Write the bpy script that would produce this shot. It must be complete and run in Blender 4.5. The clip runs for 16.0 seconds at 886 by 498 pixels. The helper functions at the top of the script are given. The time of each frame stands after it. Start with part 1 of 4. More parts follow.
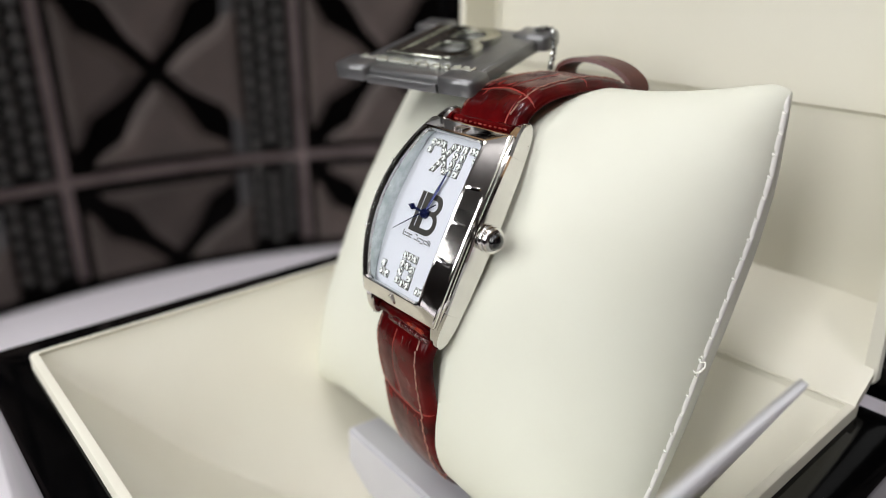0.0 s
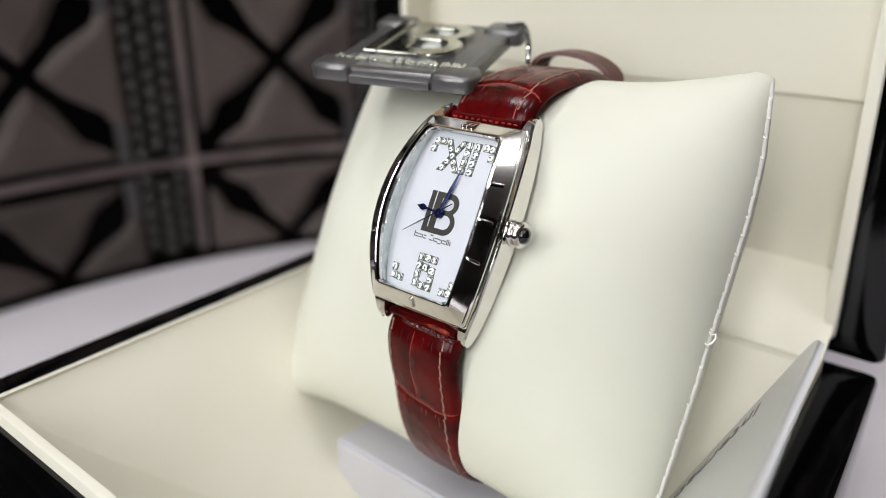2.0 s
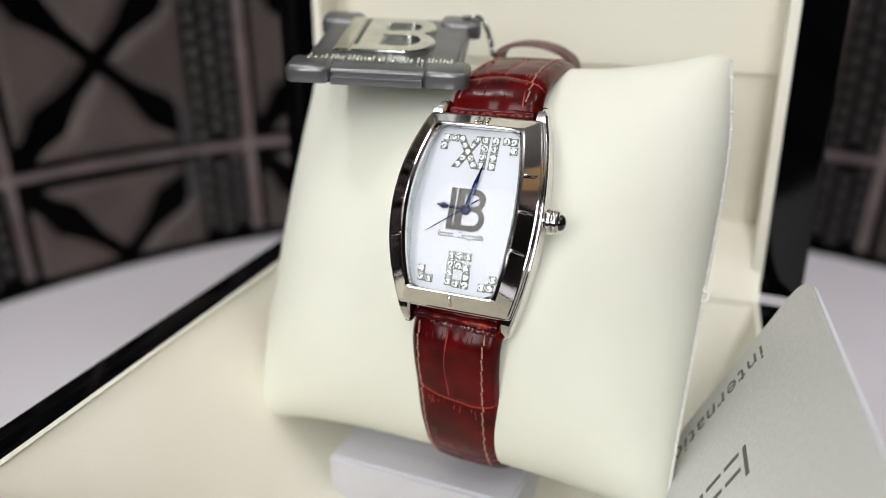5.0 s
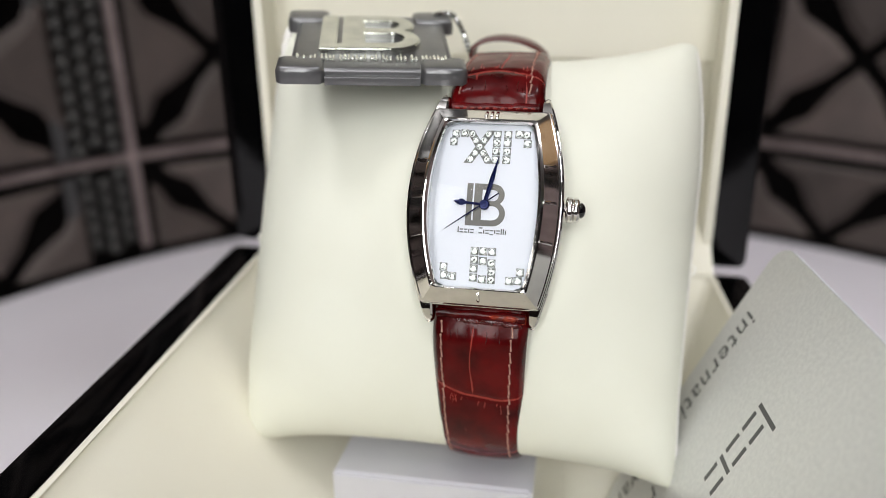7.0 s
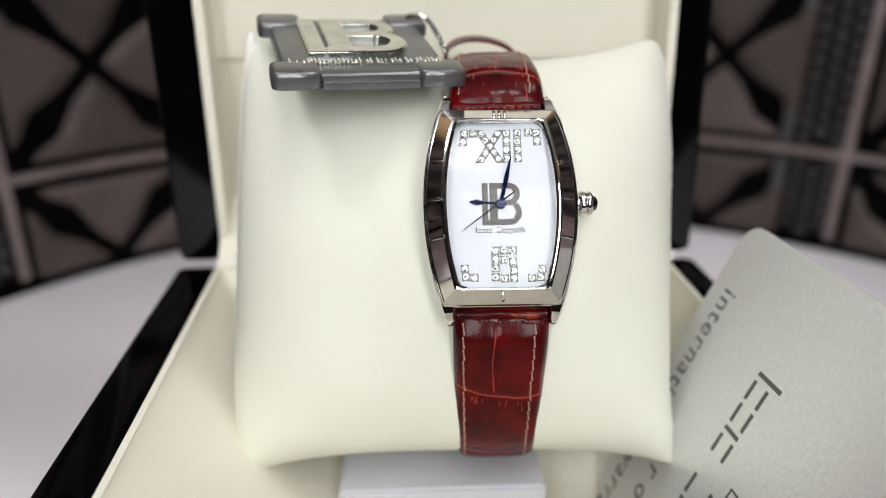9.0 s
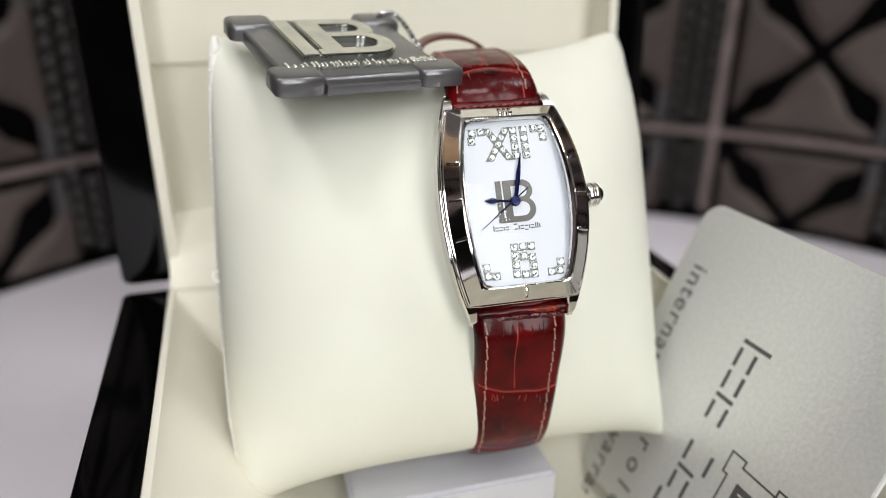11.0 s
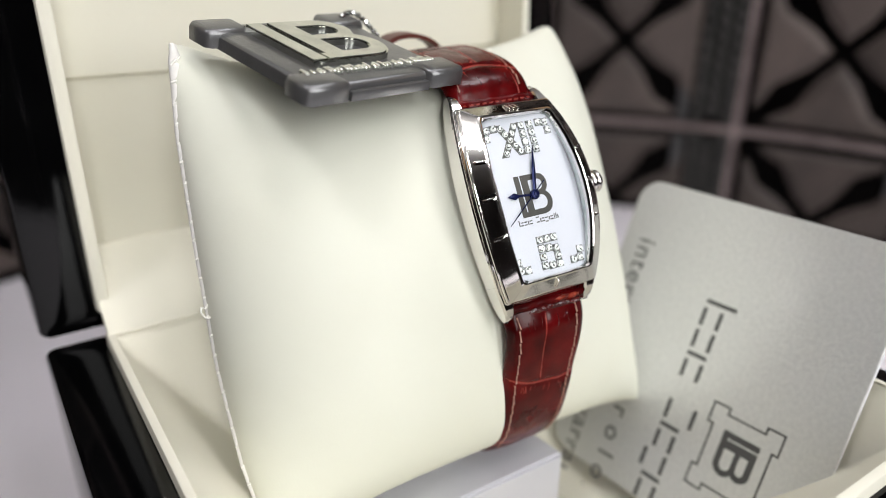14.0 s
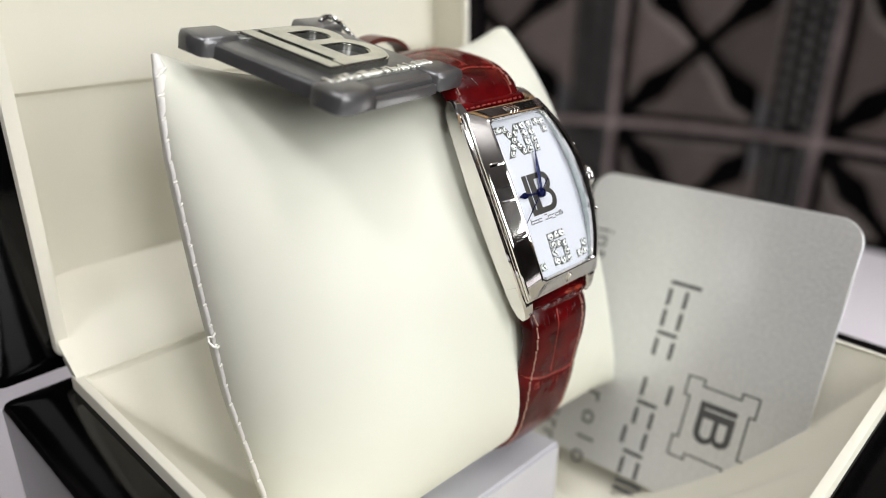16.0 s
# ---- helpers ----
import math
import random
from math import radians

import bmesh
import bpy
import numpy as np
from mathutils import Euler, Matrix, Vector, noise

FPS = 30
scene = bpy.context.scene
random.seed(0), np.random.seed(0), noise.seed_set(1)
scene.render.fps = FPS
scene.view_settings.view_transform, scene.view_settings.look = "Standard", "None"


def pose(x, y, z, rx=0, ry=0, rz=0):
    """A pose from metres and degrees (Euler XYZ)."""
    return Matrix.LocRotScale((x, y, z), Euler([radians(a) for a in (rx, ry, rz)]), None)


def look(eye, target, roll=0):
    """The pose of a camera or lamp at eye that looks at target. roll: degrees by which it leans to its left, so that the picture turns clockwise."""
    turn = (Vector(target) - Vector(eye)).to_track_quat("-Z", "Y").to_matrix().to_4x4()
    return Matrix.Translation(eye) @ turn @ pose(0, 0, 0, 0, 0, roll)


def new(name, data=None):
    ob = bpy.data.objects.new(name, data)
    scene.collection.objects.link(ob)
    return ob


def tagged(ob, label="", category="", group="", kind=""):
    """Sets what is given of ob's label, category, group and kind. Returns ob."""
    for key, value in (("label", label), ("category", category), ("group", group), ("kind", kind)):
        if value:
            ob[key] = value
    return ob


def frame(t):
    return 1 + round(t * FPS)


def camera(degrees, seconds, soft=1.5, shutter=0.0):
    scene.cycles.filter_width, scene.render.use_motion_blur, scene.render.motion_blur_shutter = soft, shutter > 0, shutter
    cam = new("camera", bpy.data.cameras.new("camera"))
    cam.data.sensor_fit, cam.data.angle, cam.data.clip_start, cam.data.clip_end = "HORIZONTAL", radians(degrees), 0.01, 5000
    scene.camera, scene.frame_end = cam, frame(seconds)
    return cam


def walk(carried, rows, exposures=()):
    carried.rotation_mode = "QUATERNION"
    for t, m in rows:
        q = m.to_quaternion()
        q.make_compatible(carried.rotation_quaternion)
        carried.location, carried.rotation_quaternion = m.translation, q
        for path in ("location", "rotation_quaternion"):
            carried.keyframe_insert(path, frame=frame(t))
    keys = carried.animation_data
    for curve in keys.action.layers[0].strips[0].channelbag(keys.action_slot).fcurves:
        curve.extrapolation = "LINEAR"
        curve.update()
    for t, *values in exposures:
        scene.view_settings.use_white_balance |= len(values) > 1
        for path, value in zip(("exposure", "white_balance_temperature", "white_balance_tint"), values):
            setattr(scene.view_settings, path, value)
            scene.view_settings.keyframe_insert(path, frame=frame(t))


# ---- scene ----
# ---- camera and its way round the box ----
cam = camera(63.72, 16.0, soft=0.7)
cam.data.dof.use_dof = True
cam.data.dof.focus_distance = 0.117
cam.data.dof.aperture_fstop = 8.8
ROWS = [
    (0.0, 93.3, -80.6, 164.5, 51.39, -22.20, 0.56),
    (0.5, 89.2, -85.2, 164.3, 48.53, -22.28, 0.56),
    (1.0, 84.5, -90.1, 164.7, 45.37, -22.28, 0.63),
    (1.5, 80.3, -93.9, 164.8, 42.66, -22.32, 0.71),
    (2.0, 74.9, -98.3, 164.7, 39.52, -22.51, 0.70),
    (2.5, 70.1, -101.9, 165.4, 36.86, -22.90, 0.64),
    (3.0, 64.9, -105.3, 166.7, 33.93, -22.73, 0.54),
    (3.5, 59.6, -109.1, 166.1, 30.92, -23.40, 0.70),
    (4.0, 53.5, -112.3, 166.5, 27.74, -23.29, 0.70),
    (4.5, 47.6, -115.0, 166.1, 24.77, -23.26, 0.66),
    (5.0, 41.5, -117.4, 165.6, 21.80, -23.23, 0.62),
    (5.5, 35.3, -119.4, 165.2, 18.83, -23.20, 0.58),
    (6.0, 29.0, -121.1, 164.7, 15.86, -23.17, 0.54),
    (6.5, 22.6, -122.5, 164.3, 12.89, -23.14, 0.50),
    (7.0, 15.8, -123.9, 164.5, 9.75, -23.09, 0.55),
    (7.5, 9.8, -124.5, 164.1, 6.99, -22.87, 0.59),
    (8.0, 3.3, -124.7, 163.9, 3.94, -22.84, 0.67),
    (8.5, -3.4, -124.9, 163.3, 0.96, -22.56, 0.70),
    (9.0, -9.8, -124.5, 163.2, -2.00, -22.50, 0.64),
    (9.5, -16.3, -123.7, 163.4, -4.99, -22.62, 0.60),
    (10.0, -22.7, -122.5, 163.6, -7.99, -22.74, 0.56),
    (10.5, -29.0, -120.9, 163.7, -10.99, -22.87, 0.52),
    (11.0, -35.2, -119.1, 163.9, -13.98, -22.99, 0.48),
    (11.5, -41.3, -116.9, 164.1, -16.98, -23.11, 0.44),
    (12.0, -47.1, -114.7, 163.8, -19.84, -23.04, 0.45),
    (12.5, -53.5, -111.8, 163.9, -22.98, -23.13, 0.51),
    (13.0, -58.8, -109.0, 163.9, -25.78, -23.13, 0.46),
    (13.5, -64.7, -105.6, 163.8, -28.93, -23.08, 0.57),
    (14.0, -70.0, -101.9, 163.5, -31.94, -23.04, 0.58),
    (14.5, -75.1, -97.8, 163.5, -35.14, -22.98, 0.70),
    (15.0, -80.0, -94.1, 163.4, -37.96, -22.88, 0.68),
    (15.5, -85.0, -89.7, 163.7, -41.13, -22.90, 0.73),
    (16.0, -89.7, -85.2, 163.6, -44.05, -22.92, 0.77),
]
walk(cam, [(t, pose(x / 1000, y / 1000, z / 1000, 90 + pitch, 0, yaw) @ pose(0, 0, 0, 0, 0, roll))
           for t, x, y, z, yaw, pitch, roll in ROWS], exposures=[(0.0, -0.03), (8.0, 0.0), (12.0, 0.04), (16.0, 0.14)])

# ---- light ----
world = bpy.data.worlds.new("room_air")
scene.world = world
world.use_nodes = True
world.node_tree.nodes["Background"].inputs[0].default_value = (1.0, 0.93, 0.84, 1)
world.node_tree.nodes["Background"].inputs[1].default_value = 0.02


def area_lamp(name, m, sx, sy, watts, colour):
    data = bpy.data.lights.new(name, "AREA")
    data.shape, data.size, data.size_y = "RECTANGLE", sx, sy
    data.energy, data.color = watts, colour
    ob = new(name, data)
    ob.matrix_world = m
    return ob


# lamp head, watts, width, depth, colour
# the last two are unseen lamps added as side fill
LAMPS = (((0.085, -0.56, 1.05), 2.0, 0.12, 0.25, (0.985, 0.955, 0.97)), ((-0.52, -0.17, 1.22), 2.8, 0.22, 0.17, (0.94, 0.95, 0.99)), ((0.50, -0.13, 1.24), 2.2, 0.22, 0.17, (0.94, 0.95, 0.99)))
for spot, watts, wide, deep, colour in LAMPS:
    area_lamp("panel_light", look(spot, (0, 0, 0.12)), wide, deep, watts, colour)
# added uplights over the last two lamps make a soft ceiling fill
for spot, watts, wide, deep, colour in LAMPS[1:]:
    area_lamp("panel_uplight", look((spot[0], spot[1], spot[2] + 0.035), (spot[0], spot[1] + 0.001, 2.0)), wide, deep, 4.6, colour)
# two unseen fill panels on floor stands, added behind the camera
FILL_PANELS, PANEL_W, PANEL_H = ((-0.16, -0.60, 0.41), (0.17, -0.60, 0.41)), 0.16, 0.46
for spot in FILL_PANELS:
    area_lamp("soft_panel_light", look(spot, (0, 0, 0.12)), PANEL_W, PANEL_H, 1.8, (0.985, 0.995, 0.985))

# ---- materials ----
MM = 0.001
Z0 = 50.0


def material(name, base, rough=0.5, metal=0.0, coat=0.0, spec=0.5, grain=None, mottled=None, transmission=0.0, ior=1.45, island=0.0):
    """grain: (scale per metre, bump distance in metres); mottled: (scale, second colour, amount)."""
    m = bpy.data.materials.new(name)
    m.use_nodes = True
    nt = m.node_tree
    b = nt.nodes["Principled BSDF"]
    b.inputs["Base Color"].default_value = (*base, 1)
    b.inputs["Roughness"].default_value = rough
    b.inputs["Metallic"].default_value = metal
    b.inputs["Coat Weight"].default_value = coat
    b.inputs["Specular IOR Level"].default_value = spec
    b.inputs["Transmission Weight"].default_value = transmission
    b.inputs["IOR"].default_value = ior
    co = nt.nodes.new("ShaderNodeTexCoord")
    if mottled:
        n = nt.nodes.new("ShaderNodeTexNoise")
        n.inputs["Scale"].default_value, n.inputs["Detail"].default_value = mottled[0], 6
        nt.links.new(co.outputs["Object"], n.inputs["Vector"])
        r = nt.nodes.new("ShaderNodeMapRange")
        r.inputs["From Min"].default_value, r.inputs["From Max"].default_value = 0.35, 0.7
        r.inputs["To Max"].default_value = mottled[2]
        nt.links.new(n.outputs["Fac"], r.inputs["Value"])
        mix = nt.nodes.new("ShaderNodeMix")
        mix.data_type = "RGBA"
        mix.inputs["A"].default_value, mix.inputs["B"].default_value = (*base, 1), (*mottled[1], 1)
        nt.links.new(r.outputs["Result"], mix.inputs["Factor"])
        out = mix.outputs["Result"]
        if island:
            info = nt.nodes.new("ShaderNodeObjectInfo")
            hsv = nt.nodes.new("ShaderNodeHueSaturation")
            vr = nt.nodes.new("ShaderNodeMapRange")
            vr.inputs["To Min"].default_value, vr.inputs["To Max"].default_value = 1 - island, 1 + island
            nt.links.new(info.outputs["Random"], vr.inputs["Value"])
            nt.links.new(vr.outputs["Result"], hsv.inputs["Value"])
            nt.links.new(out, hsv.inputs["Color"])
            out = hsv.outputs["Color"]
        nt.links.new(out, b.inputs["Base Color"])
        rr = nt.nodes.new("ShaderNodeMapRange")
        rr.inputs["To Min"].default_value, rr.inputs["To Max"].default_value = max(0.0, rough - 0.05), min(1.0, rough + 0.07)
        nt.links.new(n.outputs["Fac"], rr.inputs["Value"])
        nt.links.new(rr.outputs["Result"], b.inputs["Roughness"])
    if grain:
        g = nt.nodes.new("ShaderNodeTexNoise")
        g.inputs["Scale"].default_value, g.inputs["Detail"].default_value = grain[0], 4
        nt.links.new(co.outputs["Object"], g.inputs["Vector"])
        bump = nt.nodes.new("ShaderNodeBump")
        bump.inputs["Distance"].default_value, bump.inputs["Strength"].default_value = grain[1], 1.0
        nt.links.new(g.outputs["Fac"], bump.inputs["Height"])
        nt.links.new(bump.outputs["Normal"], b.inputs["Normal"])
    return m


M_PILLOW = material("cream leatherette", (0.73, 0.735, 0.64), 0.52, grain=(2500, 0.000012), mottled=(60, (0.70, 0.70, 0.60), 0.6), spec=0.3)
M_SEAM = material("pale pinched leatherette", (0.80, 0.78, 0.75), 0.55, grain=(1500, 0.00003), mottled=(300, (0.70, 0.68, 0.64), 0.7))
M_SEWING = material("ivory sewing thread", (0.86, 0.85, 0.80), 0.7, mottled=(900, (0.72, 0.70, 0.64), 0.7))
M_LINING = material("cream box lining", (0.775, 0.752, 0.648), 0.55, grain=(1800, 0.00002), mottled=(35, (0.74, 0.708, 0.60), 0.7), spec=0.3)
M_LACQUER = material("black piano lacquer", (0.001, 0.001, 0.0012), 0.07, spec=0.32, grain=(60, 0.00006), mottled=(120, (0.002, 0.002, 0.002), 0.5))
M_CHROME = material("polished steel", (0.78, 0.76, 0.74), 0.06, metal=1.0, mottled=(300, (0.68, 0.66, 0.65), 0.5))
M_BEZEL = material("worn polished steel", (0.80, 0.775, 0.75), 0.07, metal=1.0, grain=(900, 0.0000015), mottled=(500, (0.66, 0.63, 0.61), 0.6))
M_GUNMETAL = material("grey cast metal", (0.19, 0.19, 0.193), 0.3, metal=0.72, grain=(1800, 0.00005), mottled=(150, (0.14, 0.14, 0.143), 0.6))
M_SILVER = material("pale brushed silver", (0.76, 0.78, 0.71), 0.2, metal=0.8, grain=(1200, 0.00001), mottled=(200, (0.6, 0.6, 0.55), 0.5))
M_EMBLEM = material("bright nickel", (0.70, 0.71, 0.66), 0.16, metal=1.0, grain=(500, 0.00002), mottled=(250, (0.46, 0.47, 0.43), 0.7))
M_CHAIN = material("tarnished silver chain", (0.52, 0.53, 0.52), 0.18, metal=1.0, mottled=(900, (0.30, 0.31, 0.30), 0.7))
M_LEATHER = material("oxblood crocodile leather", (0.098, 0.0023, 0.003), 0.19, spec=0.22, grain=(500, 0.00006), mottled=(150, (0.022, 0.001, 0.0013), 1.0))
M_CREASE = material("bright red leather crease", (0.27, 0.022, 0.013), 0.4, grain=(1500, 0.00005), mottled=(400, (0.22, 0.015, 0.01), 0.7))
M_LIP = material("cracked glossy dark leather", (0.03, 0.002, 0.003), 0.1, spec=0.8, grain=(900, 0.0006), mottled=(300, (0.09, 0.004, 0.004), 0.9))
M_FOLD = material("worn orange red leather", (0.44, 0.06, 0.028), 0.25, grain=(900, 0.0003), mottled=(600, (0.08, 0.004, 0.003), 1.0))
M_THREAD = material("tan sewing thread", (0.46, 0.27, 0.21), 0.7, mottled=(900, (0.20, 0.08, 0.055), 0.8))
M_LOOP = material("brown leather edge", (0.085, 0.018, 0.012), 0.35, grain=(1200, 0.00006), mottled=(200, (0.07, 0.015, 0.012), 0.7))
M_DIAL = material("white enamel dial", (0.68, 0.685, 0.755), 0.4, mottled=(100, (0.665, 0.67, 0.74), 0.5))
M_REHAUT = material("pale greenish glass edge", (0.74, 0.78, 0.765), 0.2, metal=0.5, grain=(900, 0.00003), mottled=(600, (0.42, 0.50, 0.47), 0.8))
M_PRINT = material("dark grey dial print", (0.10, 0.092, 0.085), 0.35, metal=0.5, mottled=(90, (0.06, 0.057, 0.054), 0.8))
M_BLUE = material("blued steel", (0.006, 0.010, 0.07), 0.25, metal=0.5, mottled=(500, (0.004, 0.006, 0.04), 0.5))
M_GEM = material("clear cut crystal", (0.93, 0.94, 0.93), 0.08, spec=0.9)
M_FACET = material("grey crystal facet", (0.45, 0.47, 0.45), 0.05, metal=0.8, spec=1.0)
M_SETTING = material("grey metal setting", (0.16, 0.16, 0.15), 0.35, metal=0.4, mottled=(600, (0.08, 0.08, 0.075), 0.7))
M_GLASS = bpy.data.materials.new("watch crystal")
M_GLASS.use_nodes = True
nt = M_GLASS.node_tree
nt.nodes.remove(nt.nodes["Principled BSDF"])
clear, shine, rim_view, power, mixed = (nt.nodes.new(k) for k in ("ShaderNodeBsdfTransparent", "ShaderNodeBsdfGlossy", "ShaderNodeLayerWeight", "ShaderNodeMath", "ShaderNodeMixShader"))
clear.inputs["Color"].default_value = (0.975, 0.99, 0.985, 1)
shine.inputs["Roughness"].default_value = 0.01
rim_view.inputs["Blend"].default_value = 0.5
power.operation = "POWER"
power.inputs[1].default_value = 4.0
lifted = nt.nodes.new("ShaderNodeMapRange")
lifted.inputs["To Min"].default_value, lifted.inputs["To Max"].default_value = 0.01, 0.8
nt.links.new(rim_view.outputs["Facing"], power.inputs[0])
nt.links.new(power.outputs[0], lifted.inputs["Value"])
nt.links.new(lifted.outputs["Result"], mixed.inputs[0])
nt.links.new(clear.outputs[0], mixed.inputs[1])
nt.links.new(shine.outputs[0], mixed.inputs[2])
nt.links.new(mixed.outputs[0], nt.nodes["Material Output"].inputs["Surface"])
M_ONYX = material("black onyx", (0.003, 0.003, 0.004), 0.03, coat=1.0)
M_PAPER = material("white coated card", (0.67, 0.67, 0.72), 0.5, grain=(1500, 0.00001), mottled=(80, (0.62, 0.62, 0.68), 0.6))
# lighter mottling puts the card's sparkling glare into its colour
M_CARD = material("pale silver plastic card", (0.63, 0.635, 0.63), 0.32, metal=0.45, grain=(1100, 0.00008), mottled=(1100, (0.78, 0.785, 0.77), 0.5))
M_CARDEDGE = material("white plastic card core", (0.82, 0.83, 0.86), 0.5, mottled=(200, (0.78, 0.79, 0.82), 0.5))
M_CARDINK = material("dark grey card ink", (0.07, 0.07, 0.07), 0.4, mottled=(500, (0.1, 0.1, 0.1), 0.5))
M_COUNTER = material("white counter laminate", (0.90, 0.86, 0.905), 0.35, grain=(600, 0.00002), mottled=(14, (0.85, 0.80, 0.86), 0.7))
M_TILE = material("black glazed tile", (0.0012, 0.001, 0.001), 0.35, spec=0.02, grain=(60, 0.0001), mottled=(30, (0.003, 0.0026, 0.0025), 0.7), island=0.3)
M_PETAL = material("grey brown glazed facet", (0.084, 0.066, 0.06), 0.5, spec=0.2, grain=(90, 0.0001), mottled=(40, (0.05, 0.042, 0.039), 0.7), island=0.3)
M_BAND = material("smooth grey glazed band", (0.065, 0.062, 0.063), 0.3, grain=(60, 0.0001), mottled=(25, (0.05, 0.05, 0.052), 0.7), island=0.2)
M_DIAMOND = material("dark brown glazed diamonds", (0.035, 0.029, 0.027), 0.4, spec=0.3, grain=(90, 0.0001), mottled=(40, (0.012, 0.017, 0.016), 0.7), island=0.25)
M_GROUT = material("pinkish brown grout", (0.30, 0.235, 0.23), 0.8, grain=(500, 0.0003), mottled=(60, (0.15, 0.115, 0.11), 0.7))
M_RAIL = material("warm varnished wood", (0.50, 0.31, 0.13), 0.4, grain=(200, 0.0002), mottled=(25, (0.38, 0.22, 0.09), 0.7))
M_PLASTER = material("dim room plaster", (0.045, 0.034, 0.031), 0.9, grain=(120, 0.0008), mottled=(4, (0.032, 0.024, 0.022), 0.7))
M_CEILING = material("ceiling paint", (0.72, 0.70, 0.67), 0.9, grain=(150, 0.0006), mottled=(3, (0.64, 0.62, 0.60), 0.7))
M_FLOOR = material("dark room floor", (0.09, 0.07, 0.06), 0.5, grain=(80, 0.0005), mottled=(6, (0.06, 0.05, 0.04), 0.7))
M_LAMP = bpy.data.materials.new("lit lamp diffuser")
M_LAMP.use_nodes = True
M_LAMP.node_tree.nodes["Principled BSDF"].inputs["Emission Color"].default_value = (0.98, 0.95, 0.92, 1)
M_LAMP.node_tree.nodes["Principled BSDF"].inputs["Emission Strength"].default_value = 1.2


# ---- mesh helpers (lengths in millimetres) ----
def part(name, bm, mat, parent=None, label="", smooth=40):
    """One mesh object, built in the parent's own axes."""
    bmesh.ops.scale(bm, vec=(MM, MM, MM), verts=bm.verts)
    bmesh.ops.recalc_face_normals(bm, faces=bm.faces)
    me = bpy.data.meshes.new(name)
    bm.to_mesh(me)
    bm.free()
    me.materials.append(mat)
    if smooth:
        me.shade_smooth()
        me.set_sharp_from_angle(angle=radians(smooth))
    ob = new(name, me)
    if parent:
        ob.parent = parent
    if label:
        tagged(ob, label)
    return ob


def again(ob, m):
    """Another piece on the same mesh under the same parent."""
    o = new(ob.name.split(".")[0], ob.data)
    o.parent = ob.parent
    o.matrix_basis = m
    return o


def empty(name, m, label, category, group="", kind=""):
    ob = tagged(new(name), label, category, group, kind)
    ob.empty_display_size = 0.01
    ob.matrix_world = m
    return ob


def at(x, y, z):
    return Matrix.Translation((x * MM, y * MM, z * MM))


def box(x0, x1, y0, y1, z0, z1, bevel=0.0, seg=2, bm=None):
    bm = bm or bmesh.new()
    mat = Matrix.Translation(((x0 + x1) / 2, (y0 + y1) / 2, (z0 + z1) / 2)) @ Matrix.Diagonal((x1 - x0, y1 - y0, z1 - z0, 1))
    r = bmesh.ops.create_cube(bm, size=1, matrix=mat)
    if bevel:
        es = list({e for v in r["verts"] for e in v.link_edges})
        bmesh.ops.bevel(bm, geom=es, offset=bevel, segments=seg, affect="EDGES", profile=0.5)
    return bm


def loft(rings, closed=True, cap0=False, cap1=False, bm=None):
    """Faces between rings of equally many points."""
    bm = bm or bmesh.new()
    vs = [[bm.verts.new(p) for p in ring] for ring in rings]
    n = len(rings[0])
    for a, b in zip(vs, vs[1:]):
        for i in range(n if closed else n - 1):
            j = (i + 1) % n
            bm.faces.new((a[i], a[j], b[j], b[i]))
    if cap0:
        bm.faces.new(vs[0][::-1])
    if cap1:
        bm.faces.new(vs[-1])
    return bm


def prism(outline, z0, z1, bevel=0.0, seg=2, bm=None):
    bm = bm or bmesh.new()
    f = bm.faces.new([bm.verts.new((x, y, z0)) for x, y in outline])
    r = bmesh.ops.extrude_face_region(bm, geom=[f])
    top = [v for v in r["geom"] if isinstance(v, bmesh.types.BMVert)]
    bmesh.ops.translate(bm, vec=(0, 0, z1 - z0), verts=top)
    if bevel:
        tv = set(top)
        es = [e for e in bm.edges if e.verts[0] in tv and e.verts[1] in tv]
        bmesh.ops.bevel(bm, geom=es, offset=bevel, segments=seg, affect="EDGES", profile=0.5)
    return bm


def rounded_rect(x0, x1, y0, y1, r, n=5):
    pts = []
    for cx, cy, a0 in ((x1 - r, y1 - r, 0), (x0 + r, y1 - r, 90), (x0 + r, y0 + r, 180), (x1 - r, y0 + r, 270)):
        for i in range(n + 1):
            a = radians(a0 + 90 * i / n)
            pts.append((cx + r * math.cos(a), cy + r * math.sin(a)))
    return pts


def turned(profile, n=32, bm=None):
    """A turned body about the z axis from (radius, height) pairs."""
    rings = [[(r * math.cos(2 * math.pi * i / n), r * math.sin(2 * math.pi * i / n), z) for i in range(n)] for r, z in profile]
    return loft(rings, True, profile[0][0] > 0.001, profile[-1][0] > 0.001, bm)


def tube(points, r, n=8, closed=False):
    """A round rod along points."""
    pts = [Vector(p) for p in points]
    rings = []
    for i, p in enumerate(pts):
        d = (pts[(i + 1) % len(pts)] - pts[i - 1]) if closed else (pts[min(i + 1, len(pts) - 1)] - pts[max(i - 1, 0)])
        d.normalize()
        a = d.cross(Vector((0, 0, 1)))
        if a.length < 1e-3:
            a = d.cross(Vector((0, 1, 0)))
        a.normalize()
        b = d.cross(a)
        rings.append([p + r * (math.cos(2 * math.pi * k / n) * a + math.sin(2 * math.pi * k / n) * b) for k in range(n)])
    if closed:
        rings.append(rings[0])
    return loft(rings, True, not closed, not closed)


